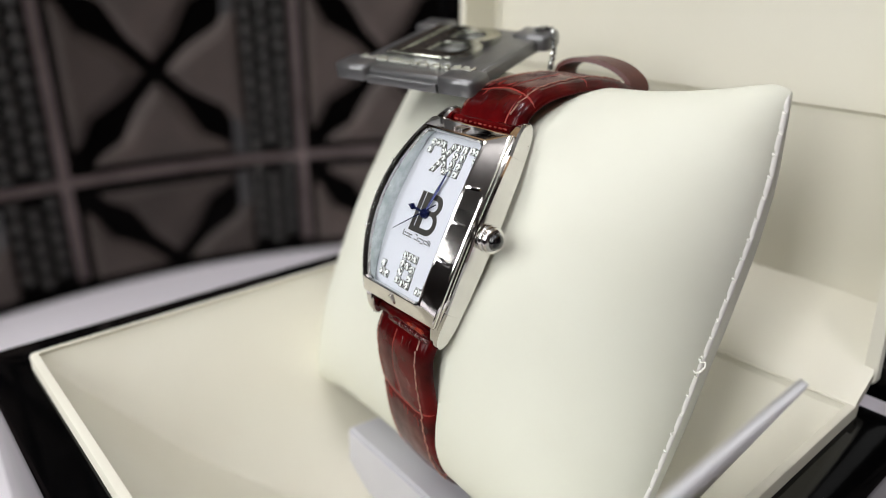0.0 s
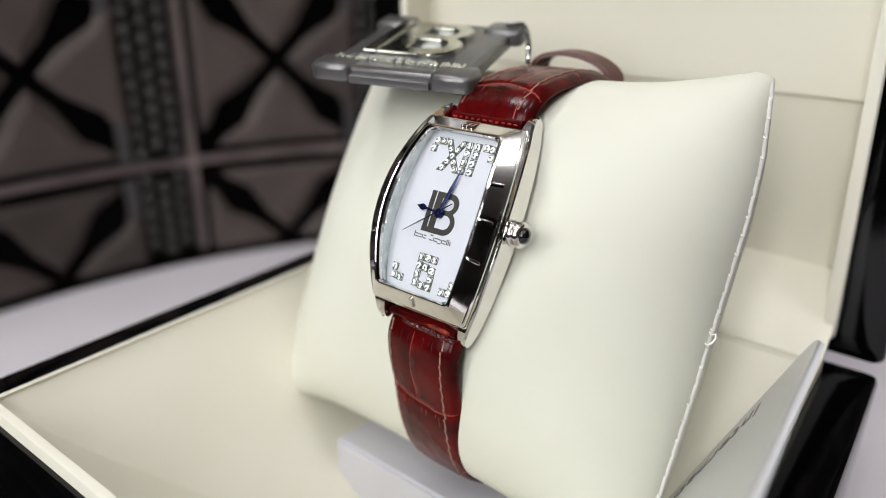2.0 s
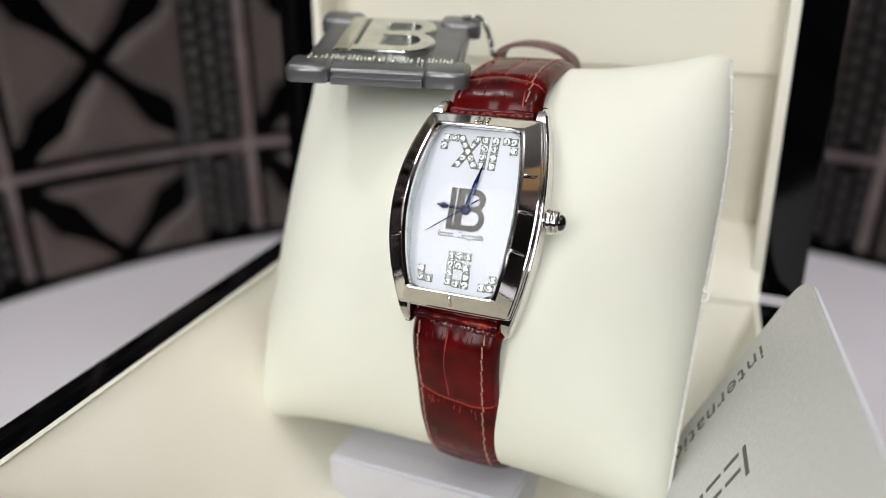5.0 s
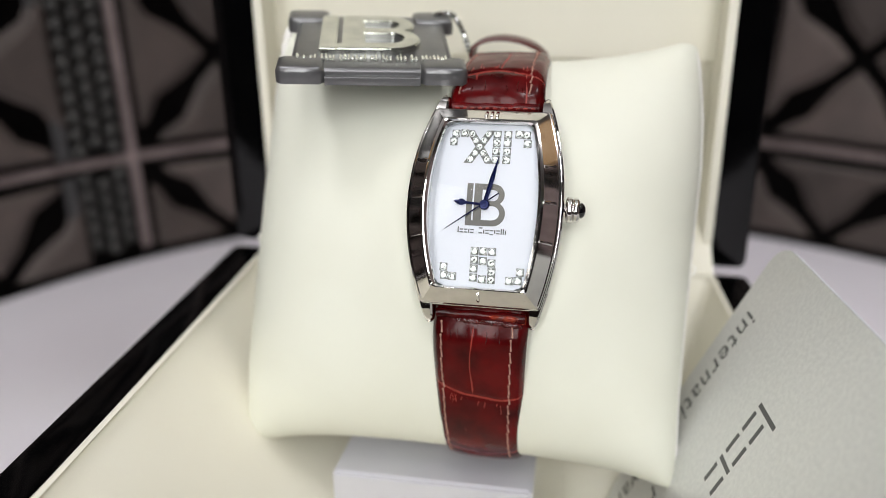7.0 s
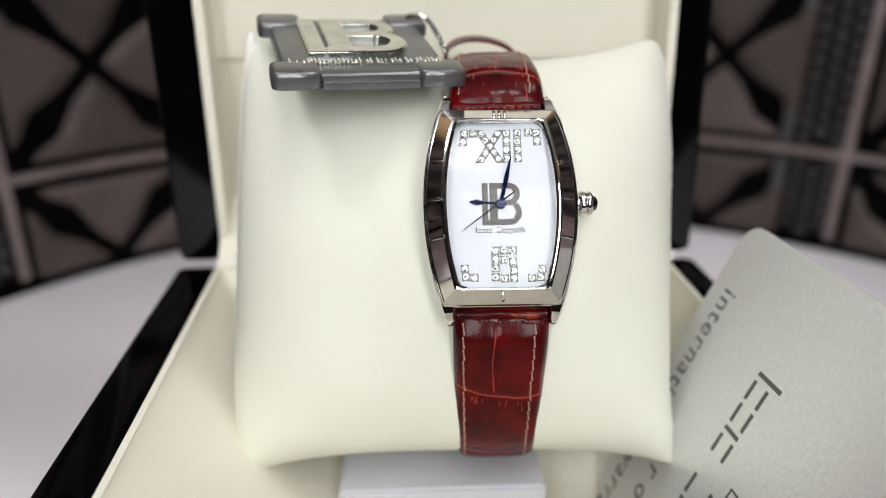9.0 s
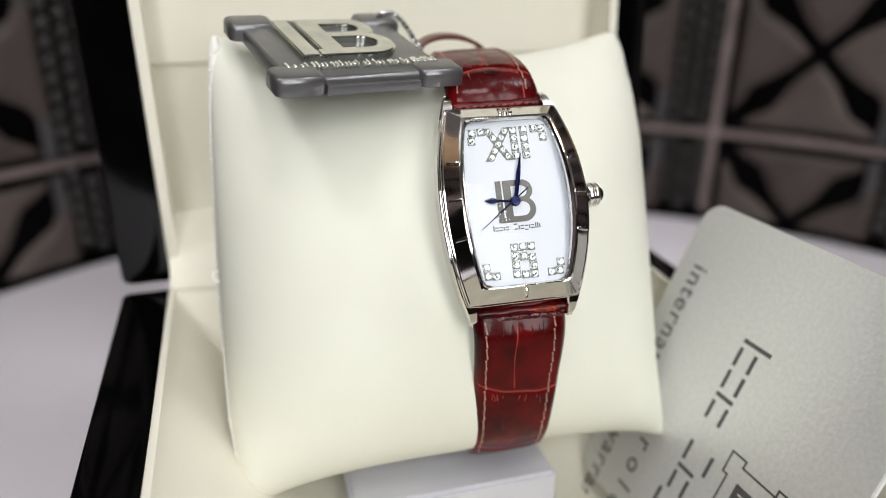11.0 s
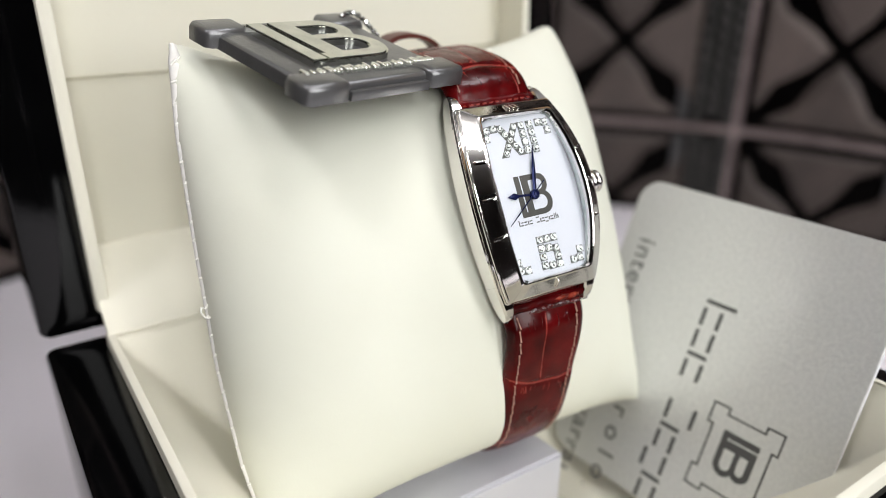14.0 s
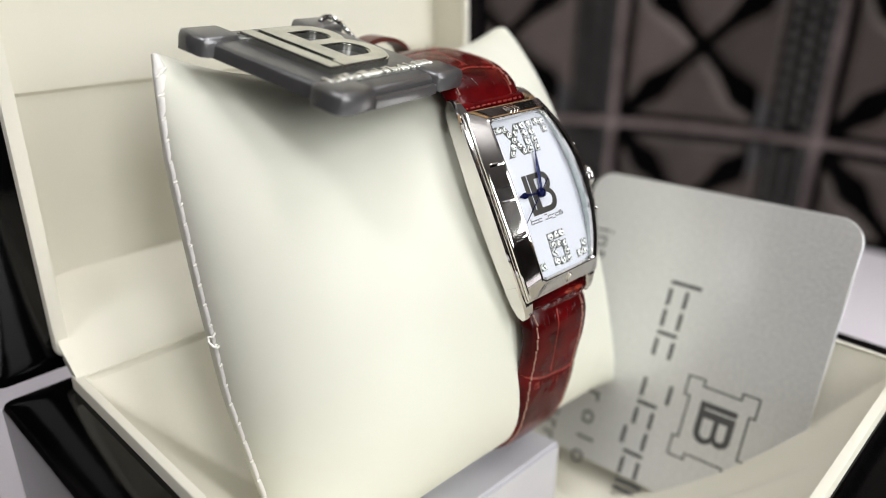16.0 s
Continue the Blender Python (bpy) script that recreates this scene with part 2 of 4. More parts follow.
# ---- the room: counter, curved tiled splashback, walls, ceiling, lamp ----
counter = tagged(part("counter_top", box(-800, 800, -300, 700, -40, 0, 3), M_COUNTER), "smooth white counter top with a faint lilac cast", "counter", kind="structure")
floor = tagged(part("floor", box(-1700, 1700, -1700, 1700, -960, -900), M_FLOOR), "dark floor of a dim room", "floor", kind="structure")
cabinet = tagged(part("counter_base", box(-780, 780, -270, 660, -900, -40.5, 4), M_PLASTER), "plain dim base under the counter", "counter", kind="structure")
ceiling = tagged(part("ceiling", box(-1700, 1700, -1700, 1700, 1500, 1560), M_CEILING), "pale painted ceiling", "ceiling", kind="structure")
for nm, b in (("wall_north", (-1700, 1700, 1640, 1700)), ("wall_south", (-1700, 1700, -1700, -1640)), ("wall_east", (1640, 1700, -1640, 1640)), ("wall_west", (-1700, -1640, -1640, 1640))):
    tagged(part(nm, box(b[0], b[1], b[2], b[3], -900, 1500), M_PLASTER), "dim brown plastered room wall", "wall", kind="structure")
# first lamp is known from its dial reflection; the other two are added
for spot, watts, wide, deep, colour in LAMPS:
    lamp = empty("ceiling_lamp", Matrix.Translation(spot), "unseen hanging rectangular lamp panel with a lit diffuser", "lamp", "lamps over the counter")
    turn = look((0, 0, 0), Vector((0, 0, 0.12)) - Vector(spot))
    up, half, dh = (1.5 - spot[2]) / MM, wide * 500, deep * 500
    for piece in (part("housing", box(-half - 8, half + 8, -dh - 8, dh + 8, 4, 22, 2), M_CHROME, lamp), part("diffuser", box(-half, half, -dh, dh, 2.0, 3.8), M_LAMP, lamp, "glowing white diffuser")):
        piece.matrix_basis = turn
    part("hanger", box(-3, 3, -3, 3, 12, up, 1), M_CHROME, lamp)
    # glowing top added to go with the made-up uplights
    if spot[2] > 1.2:
        part("upper_diffuser", box(-half, half, -dh, dh, 22.2, 24.0), M_LAMP, lamp, "glowing upper diffuser added as ceiling fill").matrix_basis = turn

# bodies and stands made up for the added fill panels
for spot in FILL_PANELS:
    soft = empty("light_panel", Matrix.Translation((spot[0], spot[1], 0)), "unseen upright fill light panel added on a steel floor stand", "lamp", "light panels before the counter")
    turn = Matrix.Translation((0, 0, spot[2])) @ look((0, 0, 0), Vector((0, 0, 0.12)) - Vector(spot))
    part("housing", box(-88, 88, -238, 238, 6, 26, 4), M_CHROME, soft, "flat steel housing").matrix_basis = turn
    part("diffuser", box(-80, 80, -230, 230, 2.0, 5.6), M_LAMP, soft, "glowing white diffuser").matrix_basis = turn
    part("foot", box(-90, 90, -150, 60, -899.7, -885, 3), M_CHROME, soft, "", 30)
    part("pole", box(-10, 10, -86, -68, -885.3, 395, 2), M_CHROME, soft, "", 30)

WALL_X, WALL_Y, WALL_R = 40.0, 0.0, 330.0
TURN = 21.5
ROW, ROW0 = 104.0, 6.0
wall = empty("wall_splashback", at(WALL_X, WALL_Y, 0), "curved splashback of black relief tiles with pinkish grout", "tiled wall", kind="structure")
arc = [radians(-118) + radians(236) * i / 80 for i in range(81)]
bm = bmesh.new()
loft([[((WALL_R + r) * math.sin(a), (WALL_R + r) * math.cos(a), z) for r, z in ((3.0, 0.5), (3.0, 470), (22, 470), (22, 0.5))] for a in arc], True, True, True, bm)
part("grout", bm, M_GROUT, wall, "pinkish brown grout bed", 60)
# thin black line where the wall meets the counter
bm = bmesh.new()
loft([[((WALL_R + r) * math.sin(a), (WALL_R + r) * math.cos(a), z) for r, z in ((-2.5, 0.4), (-2.0, 4.2), (2.9, 4.8), (2.9, 0.4))] for a in arc], True, True, True, bm)
part("sealing_strip", bm, M_TILE, wall, "black strip along the counter", 60)

# unseen rail added so the bezel's upper facets reflect a warm tone
bm = bmesh.new()
loft([[((WALL_R + r) * math.sin(a), (WALL_R + r) * math.cos(a), z) for r, z in ((-16, 372), (-16, 476), (24, 476), (24, 470.5), (-9, 470.5), (-9, 372))] for a in arc], True, True, True, bm)
part("top_rail", bm, M_RAIL, wall, "unseen warm brown rail added along the top", 30)


def round_wall(bm):
    """Bend a flat tile onto the wall's curve."""
    for v in bm.verts:
        a, r = v.co.x / WALL_R, WALL_R + v.co.y
        v.co = (r * math.sin(a), r * math.cos(a) - WALL_R, v.co.z)
    return bm


HALF_W, HALF_H = WALL_R * radians(TURN) / 2 - 2.7, ROW / 2 - 2.7
CROSS_X = -11.5          # centre of the flower field on its tile
GREYBAND = HALF_W - 27.0  # where the strip of fine diamonds begins


def tile_mesh(cut):
    """A relief tile facing -y at its own centre: four petals round a dark cross, a smooth band, a strip of diamonds; cut: trimmed by the counter."""
    low = -ROW0 + 4.9 if cut else -HALF_H
    bm = bmesh.new()
    xs = [-HALF_W + 2 * HALF_W * i / 10 for i in range(11)]
    rows = [[(x, y, z) for x in xs] for y, z in ((8, low), (0.4, low), (-1.0, low + 1.4), (-1.0, HALF_H - 1.4), (0.4, HALF_H), (8, HALF_H))]
    loft(rows + rows[:1], False, bm=bm)
    base = part("tile", round_wall(bm), M_TILE, wall)
    edge = [(0, -5.0), (11.0, -16.0), (21.5, -33.5), (34.0, -40.5), (37.5, -45.0), (-37.5, -45.0), (-34.0, -40.5), (-21.5, -33.5), (-11.0, -16.0)]
    crest = [(0.0, -14.0), (6.5, -20.5), (14.5, -33.0), (20.5, -38.5), (20.5, -41.5), (-20.5, -41.5), (-20.5, -38.5), (-14.5, -33.0), (-6.5, -20.5)]
    for k in range(4):
        c, q = (1, 0, -1, 0)[k], (0, 1, 0, -1)[k]
        rings = []
        for ring, y in ((edge, -0.8), (crest, -4.4)):
            pts = []
            for x, z in ring:
                x, z = (x * c - z * q) * 0.98, x * q + z * c
                pts.append((x + CROSS_X, y, max(z, low + 1.6)))
            rings.append(pts)
        if cut and k == 0:
            continue
        part("petal", round_wall(loft(rings, True, False, True)), M_PETAL, base, "", 0)
    band = [[(x, y, z) for x, y in ((GREYBAND - 7.5, -0.9), (GREYBAND - 6.5, -2.6), (GREYBAND - 1.5, -2.6), (GREYBAND - 0.5, -0.9))] for z in (low + 2, HALF_H - 2)]
    part("smooth_band", round_wall(loft(band, False)), M_BAND, base, "", 0)
    first_diamond = None
    for i in range(3):
        for j in range(-5, 6):
            x, z = GREYBAND + 5.0 + 8.6 * i, 8.9 * j + (4.45 if i % 2 else 0)
            if abs(z) > HALF_H - 4 or z < low + 4:
                continue
            m = Matrix.Rotation(-x / WALL_R, 4, "Z")
            m.translation = Vector((WALL_R * math.sin(x / WALL_R), WALL_R * math.cos(x / WALL_R) - WALL_R, z)) * MM
            if first_diamond is None:
                bm = bmesh.new()
                v = [bm.verts.new(p) for p in ((-5.2, -0.9, 0), (0, -0.9, -5.2), (5.2, -0.9, 0), (0, -0.9, 5.2))]
                top = bm.verts.new((0, -3.0, 0))
                for q in range(4):
                    bm.faces.new((v[q], v[(q + 1) % 4], top))
                first_diamond = part("diamond", bm, M_DIAMOND, base, "", 0)
                first_diamond.matrix_basis = m
            else:
                again(first_diamond, m)
    return base


first = {}
for row in range(4):
    for k in range(10):
        a = radians(-105.5 + TURN * k) + (0.0 - CROSS_X / WALL_R)
        m = Matrix.Rotation(-a, 4, "Z") @ at(0, WALL_R, ROW0 + ROW * row) @ Matrix.Rotation(radians(random.uniform(-0.3, 0.3)), 4, "X")
        kind = row == 0
        if kind not in first:
            first[kind] = tile_mesh(kind)
            first[kind].matrix_basis = m
        else:
            t = again(first[kind], m)
            for child in first[kind].children:
                f = again(child, child.matrix_basis)
                f.parent = t

# ---- the presentation box ----
OX0, OX1, OY0, OY1 = -70.5, 66.9, -73.8, 50.4
IX0, IX1, IY0, IY1 = -58.3, 56.0, -64.4, 43.3
LIP, RIM, BED = 37.2 + Z0, 40 + Z0, 2 + Z0
case = empty("presentation_box", at(0, 0, 0) @ Matrix.Rotation(radians(2.5), 4, "Z"), "open black lacquered watch box lined in cream leatherette", "watch box")


def ring_wall(o, i, z0, z1, bev, r_o, r_i):
    """A frame between two rounded rectangles with rounded upper edges."""
    a, b = rounded_rect(*o, r_o), rounded_rect(*i, r_i)

    def inset(pts, rect, d):
        cx, cy = (rect[0] + rect[1]) / 2, (rect[2] + rect[3]) / 2
        return [(x - math.copysign(d, x - cx), y - math.copysign(d, y - cy)) for x, y in pts]
    rings = [[(x, y, z0) for x, y in b], [(x, y, z0) for x, y in a], [(x, y, z1 - bev) for x, y in a]]
    rings.append([(x, y, z1 - bev * 0.3) for x, y in inset(a, o, bev * 0.3)])
    rings.append([(x, y, z1) for x, y in inset(a, o, bev)])
    rings.append([(x, y, z1) for x, y in inset(b, i, -bev)])
    rings.append([(x, y, z1 - bev * 0.3) for x, y in inset(b, i, -bev * 0.3)])
    rings.append([(x, y, z1 - bev) for x, y in b])
    rings.append([(x, y, z0) for x, y in b])
    return loft(rings, True)


part("base_shell", ring_wall((OX0, OX1, OY0, OY1), (IX0 - 1.05, IX1 + 1.05, IY0 - 1.15, IY1 + 3.05), 0.4, LIP, 1.2, 2, 1.5), M_LACQUER, case, "glossy black lacquered base")
part("base_bottom", box(IX0 - 1.0, IX1 + 1.0, IY0 - 1.1, IY1 + 3, 2, BED - 20), M_LACQUER, case)
part("base_lining", ring_wall((IX0 - 1.0, IX1 + 1.0, IY0 - 1.1, IY1 + 3), (IX0, IX1, IY0, IY1), BED - 19.5, RIM, 0.48, 1.5, 0.6), M_LINING, case, "cream padded rim lining")


def tray_height(x, y):
    """The cream lining sinks from the rim in a hollow; a deeper slot on one side takes the card."""
    deep = BED - 6.5 * min(1.0, max(0.0, (x - 17) / 6)) * min(1.0, max(0.0, (IY1 - 9 - y) / 10))
    d = min(x - IX0, (y - IY0) * 0.92, (IY1 - y) * 0.98, (IX1 - x) * 2.3)
    return deep + (RIM - 0.7 - deep) * max(0.0, 1 - d / 43) ** 1.5


bm = bmesh.new()
n = 72
grid = []
for i in range(n + 1):
    x = IX0 + (IX1 - IX0) * i / n
    ys = [IY0 + (IY1 - IY0) * j / n for j in range(n + 1)]
    grid.append([bm.verts.new((x, y, tray_height(x, y) + 0.3 * noise.noise(Vector((x * 0.07, y * 0.07, 0))) * min(1, (x - IX0) / 6, (IX1 - x) / 6, (y - IY0) / 6, (IY1 - y) / 6))) for y in ys])
for i in range(n):
    for j in range(n):
        bm.faces.new((grid[i][j], grid[i + 1][j], grid[i + 1][j + 1], grid[i][j + 1]))
part("base_floor", bm, M_LINING, case, "cream hollow lining", 60)

# padded flap over the hinge, rising from the tray's edge to the lid's panel
prof = [(42.7, 38.6), (42.9, 39.5), (43.8, 40.8), (46.0, 42.4), (49.5, 44.8), (54.0, 47.6), (59.0, 50.2), (64.0, 52.2), (64.0, 49.6), (55.0, 45.6), (52.0, 44.0), (49.0, 42.3), (46.4, 40.4), (43.4, 38.6)]
flap = []
for i in range(13):
    w = i / 12
    ring = []
    for y, z in prof:
        x0, x1 = (-58.9, 56.8) if y < 49.9 else (-57.6, 55.3)
        ring.append((x0 + (x1 - x0) * w, y, z + Z0 + 0.25 * noise.noise(Vector((w * 9, y * 0.12, 2))) - (0.5 if i in (0, 12) else 0.0)))
    flap.append(ring)
part("hinge_flap", loft(flap, True, True, True), M_LINING, case, "cream padded hinge flap", 50)

# lid, standing open behind the base, a little out of square
LX0, LX1, LZ0, LZ1 = -59.4, 57.4, 41.0 + Z0, 166.0 + Z0


def skew(ob):
    for v in ob.data.vertices:
        v.co.x -= 0.003 * max(0.0, (v.co.z - 0.092) / 0.064) * max(0.0, v.co.x / 0.058)
    return ob


def upright(ob):
    for v in ob.data.vertices:
        x, y, z = v.co
        v.co = (x, -z, y)
    ob.data.flip_normals()
    return skew(ob)


lid = upright(part("lid", ring_wall((OX0, OX1, 37.9 + Z0, 178 + Z0), (LX0 - 0.05, LX1 + 0.05, LZ0 - 0.05, LZ1 + 0.05), -96, -52, 1.2, 2, 2), M_LACQUER, case, "glossy black lacquered lid"))
upright(part("lid_lining", ring_wall((LX0, LX1, LZ0, LZ1), (LX0 + 1.7, LX1 - 1.7, LZ0 + 1.7, LZ1 - 1.7), -66, -50.4, 0.8, 2, 1.2), M_LINING, lid, "cream padded lid rim"))
prof = [(64.2, 44), (63.8, 86.2), (63.3, 87.8), (62.2, 88.6), (62.0, 90), (62.0, 165), (66, 165), (66, 46)]
skew(part("lid_panel", loft([[(x, y, z + Z0) for y, z in prof] for x in (LX0 + 1.6, LX0 + 4, 0, LX1 - 4, LX1 - 1.6)], True, True, True), M_LINING, lid, "cream lid panel with a horizontal step", 30))
skew(part("lid_back", box(LX0 - 1, LX1 + 1, 66.2, 95, LZ0 - 1, LZ1 + 1), M_LACQUER, lid))
for x in (-35, 31):
    bm = turned([(2.2, -6), (2.4, -5.6), (2.4, 5.6), (2.2, 6)], 16)
    bmesh.ops.transform(bm, matrix=Matrix.Translation((x, 51.6, 37.6 + Z0)) @ Matrix.Rotation(radians(90), 4, "Y"), verts=bm.verts)
    part("hinge", bm, M_CHROME, case, "steel barrel hinge")

# ---- watch axes ----
WX = Vector((0.9986, -0.040, 0.035)).normalized()
WU = Vector((0, 0.478, 0.878))
WU = (WU - WX * WU.dot(WX)).normalized()
WN = WX.cross(WU)
WATCH = Matrix((WX, WU, WN)).transposed().to_4x4()
WATCH.translation = Vector((3.6, -12.9, 75 + Z0)) * MM

# ---- the pillow ----
pillow = empty("watch_pillow", WATCH, "plump cream leatherette watch pillow with stitched side seams", "pillow")
PX, PW = -5.9, 42.6


def along(pairs, u):
    """Smoothly between (u, value) pairs."""
    us, vs = zip(*pairs)
    return float(np.interp(u, us, vs))


SEAM_X = {-1: ((-48, -51.2), (-32, -52.7), (-15, -52.7), (5, -51.8), (25, -50.5), (40, -48.6)), 1: ((-48, 36.3), (-32, 36.4), (-5, 37.2), (15, 38.0), (25, 37.7), (40, 35.8))}
SEAM_Z = {-1: ((-48, -28.6), (-32, -30.3), (-15, -31.0), (5, -28.0), (25, -24.6), (40, -20.8)), 1: ((-48, -35.0), (-32, -37.6), (-15, -36.8), (5, -34.2), (25, -31.2), (40, -28.6))}


def pillow_point(s, ang):
    """s: -1 to 1 across, ang: round the section; in watch axes."""
    e = abs(s)
    side = -1 if s < 0 else 1
    fat = max(0.0, 1 - e ** 3.0) ** 0.55
    flat = 1 - fat
    hu = 39.2 + (6.8 if s < 0 else 6.0) * flat - 1.3 * (max(0.0, e - 0.9) / 0.1) ** 2
    cu = -5.2 + (0.2 if s < 0 else -0.6) * flat
    front, back = 20.8 * fat + 0.6, 17.0 * fat + 0.6
    c, q = math.cos(ang), math.sin(ang)
    ex = 0.92 + 0.06 * fat
    u = cu + (hu + (8.0 * flat * (1 - flat) if c > 0 else 0.0)) * math.copysign(abs(c) ** ex, c)
    zz = math.copysign(abs(q) ** (0.9), q)
    z = -29.0 * fat + along(SEAM_Z[side], u) * flat + (front if q > 0 else back) * zz
    x = PX + (abs(along(SEAM_X[side], u) - PX)) * s
    # the strap presses a shallow bed into the cushion
    z -= 0.9 * math.exp(-((x + 0.3) / 8.6) ** 8) * max(0, q)
    # and the cushion swells up under the strap's upper half
    rise = max(0.0, min(1.0, (u - 8) / 10)) * max(0.0, min(1.0, (37 - u) / 8))
    z += 4.2 * rise * math.exp(-((x - 0.5) / 12) ** 4) * max(0, q)
    # and lies close under the case
    z += 2.6 * math.exp(-((x - 0.5) / 21) ** 4 - ((u - 2) / 23) ** 4) * max(0, q)
    z += (0.35 * noise.noise(Vector((x * 0.05, u * 0.05, 3))) + 0.12 * noise.noise(Vector((x * 0.2, u * 0.2, 8)))) * fat
    return (x, u, z)


NS, NA = 56, 72
ss = [math.sin(math.pi / 2 * (-1 + 2 * i / NS)) for i in range(NS + 1)]
rings = [[pillow_point(s, 2 * math.pi * k / NA) for k in range(NA)] for s in ss]
part("cushion", loft(rings, True, True, True), M_PILLOW, pillow, "smooth cream cushion", 80)
for sgn in (-1, 1):
    raw = [Vector(pillow_point(sgn * 0.999, a)) for a in [math.pi * i / 60 for i in range(61)]]
    run = [0.0]
    for a, b in zip(raw, raw[1:]):
        run.append(run[-1] + (b - a).length)

    def on_seam(d):
        k = max(i for i in range(len(run)) if run[i] <= d)
        k = min(k, len(raw) - 2)
        return raw[k].lerp(raw[k + 1], (d - run[k]) / (run[k + 1] - run[k]))
    pitch = 3.3
    n = int(run[-1] / 0.33)
    welt = []
    for i in range(n + 1):
        d = run[-1] * 0.9999 * i / n
        p = on_seam(d)
        fade = min(1.0, 0.45 + 5 * math.sin(math.pi * i / n))
        nip = math.exp(-((((d + pitch / 2) % pitch) - pitch / 2) / 0.36) ** 2)
        wob = 0.06 * noise.noise(Vector((d * 0.3, sgn, 0)))
        ring = []
        for a in range(12):
            ca, sa = math.cos(math.pi * a / 6), math.sin(math.pi * a / 6)
            rx = (0.9 if ca > 0 else 1.3 - 0.95 * nip) * fade
            rz = (0.85 - 0.45 * nip + wob) * fade
            ring.append(p + Vector((sgn * (rx * ca - 0.55), 0, rz * sa)))
        welt.append(ring)
    seam = part("side_seam", loft(welt, True, True, True), M_SEAM, pillow, "pinched whip-stitched welt seam", 60)
    st = None
    for i in range(1, int(run[-1] / pitch)):
        p = on_seam(i * pitch)
        m = at(p.x - 0.75 * sgn, p.y, p.z + 0.6) @ Matrix.Rotation(radians(random.uniform(55, 80) * sgn), 4, "Z") @ Matrix.Rotation(radians(random.uniform(-15, 15)), 4, "X")
        if st is None:
            st = part("stitch", turned([(0.06, -1.25), (0.2, -1.0), (0.25, 0), (0.2, 1.0), (0.06, 1.25)], 6), M_SEWING, seam)
            st.data.transform(Matrix.Rotation(radians(90), 4, "X"))
            st.matrix_basis = m
        else:
            again(st, m)
    p = Vector(pillow_point(sgn * 0.999, math.pi * 0.5))
    p.y -= 0.5
    knot = [p + Vector((sgn * dx * 0.55, dy * 0.6, 0.2 + dz * 0.6)) for dx, dy, dz in ((-1.6, 2.4, 1.3), (-0.6, 2.6, 1.7), (0.6, 1.6, 1.5), (1.5, 2.2, 0.8), (1.9, 0.8, 0.6), (1.2, -0.8, 1.0), (0.2, -1.4, 1.5), (-1.0, -0.8, 1.6), (-1.7, -1.6, 1.2))]
    part("thread_knot", tube(knot, 0.2, 8), M_SEWING, seam, "loose knot of white thread", 60)
# ---- the wristwatch (own axes: x across, y towards twelve, z out of the dial) ----
watch = empty("wristwatch", WATCH, "tonneau steel wristwatch with white dial on a red crocodile leather strap", "watch")


def bend(y):
    return -0.0115 * y * y


def tonneau(w0, w1, h, z, r=1.2, curve=1.0, n=20, m=8, roll=0.075):
    """A barrel outline: bulging sides, straight ends, eased corners, bent along y."""
    pts = []

    def w(y):
        return w0 - (w0 - w1) * (y / h) ** 2
    for i in range(n + 1):
        y = -(h - r) + 2 * (h - r) * i / n
        pts.append((w(y), y))
    pts.append((w(h) - r * 0.12, h - r * 0.35))
    for i in range(m + 1):
        pts.append(((w(h) - r) * (1 - 2 * i / m), h))
    pts.append((-w(h) + r * 0.12, h - r * 0.35))
    for i in range(n + 1):
        y = (h - r) - 2 * (h - r) * i / n
        pts.append((-w(y), y))
    pts.append((-w(h) + r * 0.12, -h + r * 0.35))
    for i in range(m + 1):
        pts.append(((w(h) - r) * (-1 + 2 * i / m), -h))
    pts.append((w(h) - r * 0.12, -h + r * 0.35))
    return [(x, y, z + bend(y) * curve - roll * x) for x, y in pts]


def sheet(w0, w1, h, z, curve, bm=None, n=26, m=12):
    """A bent barrel-shaped sheet."""
    ys = [-h + 2 * h * i / n for i in range(n + 1)]
    return loft([[((w0 - (w0 - w1) * (y / h) ** 2) * (-1 + 2 * j / m), y, z + bend(y) * curve - (0.075 if z > 1 else 0.0) * (w0 - (w0 - w1) * (y / h) ** 2) * (-1 + 2 * j / m)) for j in range(m + 1)] for y in ys], False, bm=bm)


part("case_band", loft([tonneau(11.4, 9.0, 16.2, -4.7, 0.7, curve=0.6), tonneau(12.6, 10.0, 16.8, -4.5, 0.7, curve=0.6), tonneau(12.95, 10.3, 17.0, -4.0, 0.7, curve=0.6),
                        tonneau(12.95, 10.2, 17.0, -0.1, 0.7), tonneau(12.8, 10.05, 16.9, 0.2, 0.6), tonneau(12.2, 9.5, 16.5, 0.35, 0.6)], True, True, False), M_CHROME, watch, "mirror-polished steel case band", 25)
part("case_rib", loft([tonneau(12.2, 9.5, 16.45, 0.35, 0.5), tonneau(12.72, 9.93, 16.78, 0.5, 0.5), tonneau(12.76, 9.96, 16.8, 0.68, 0.5), tonneau(12.6, 9.85, 16.7, 0.82, 0.5), tonneau(12.1, 9.4, 16.4, 0.84, 0.5)], True), M_CHROME, watch, "", 25)
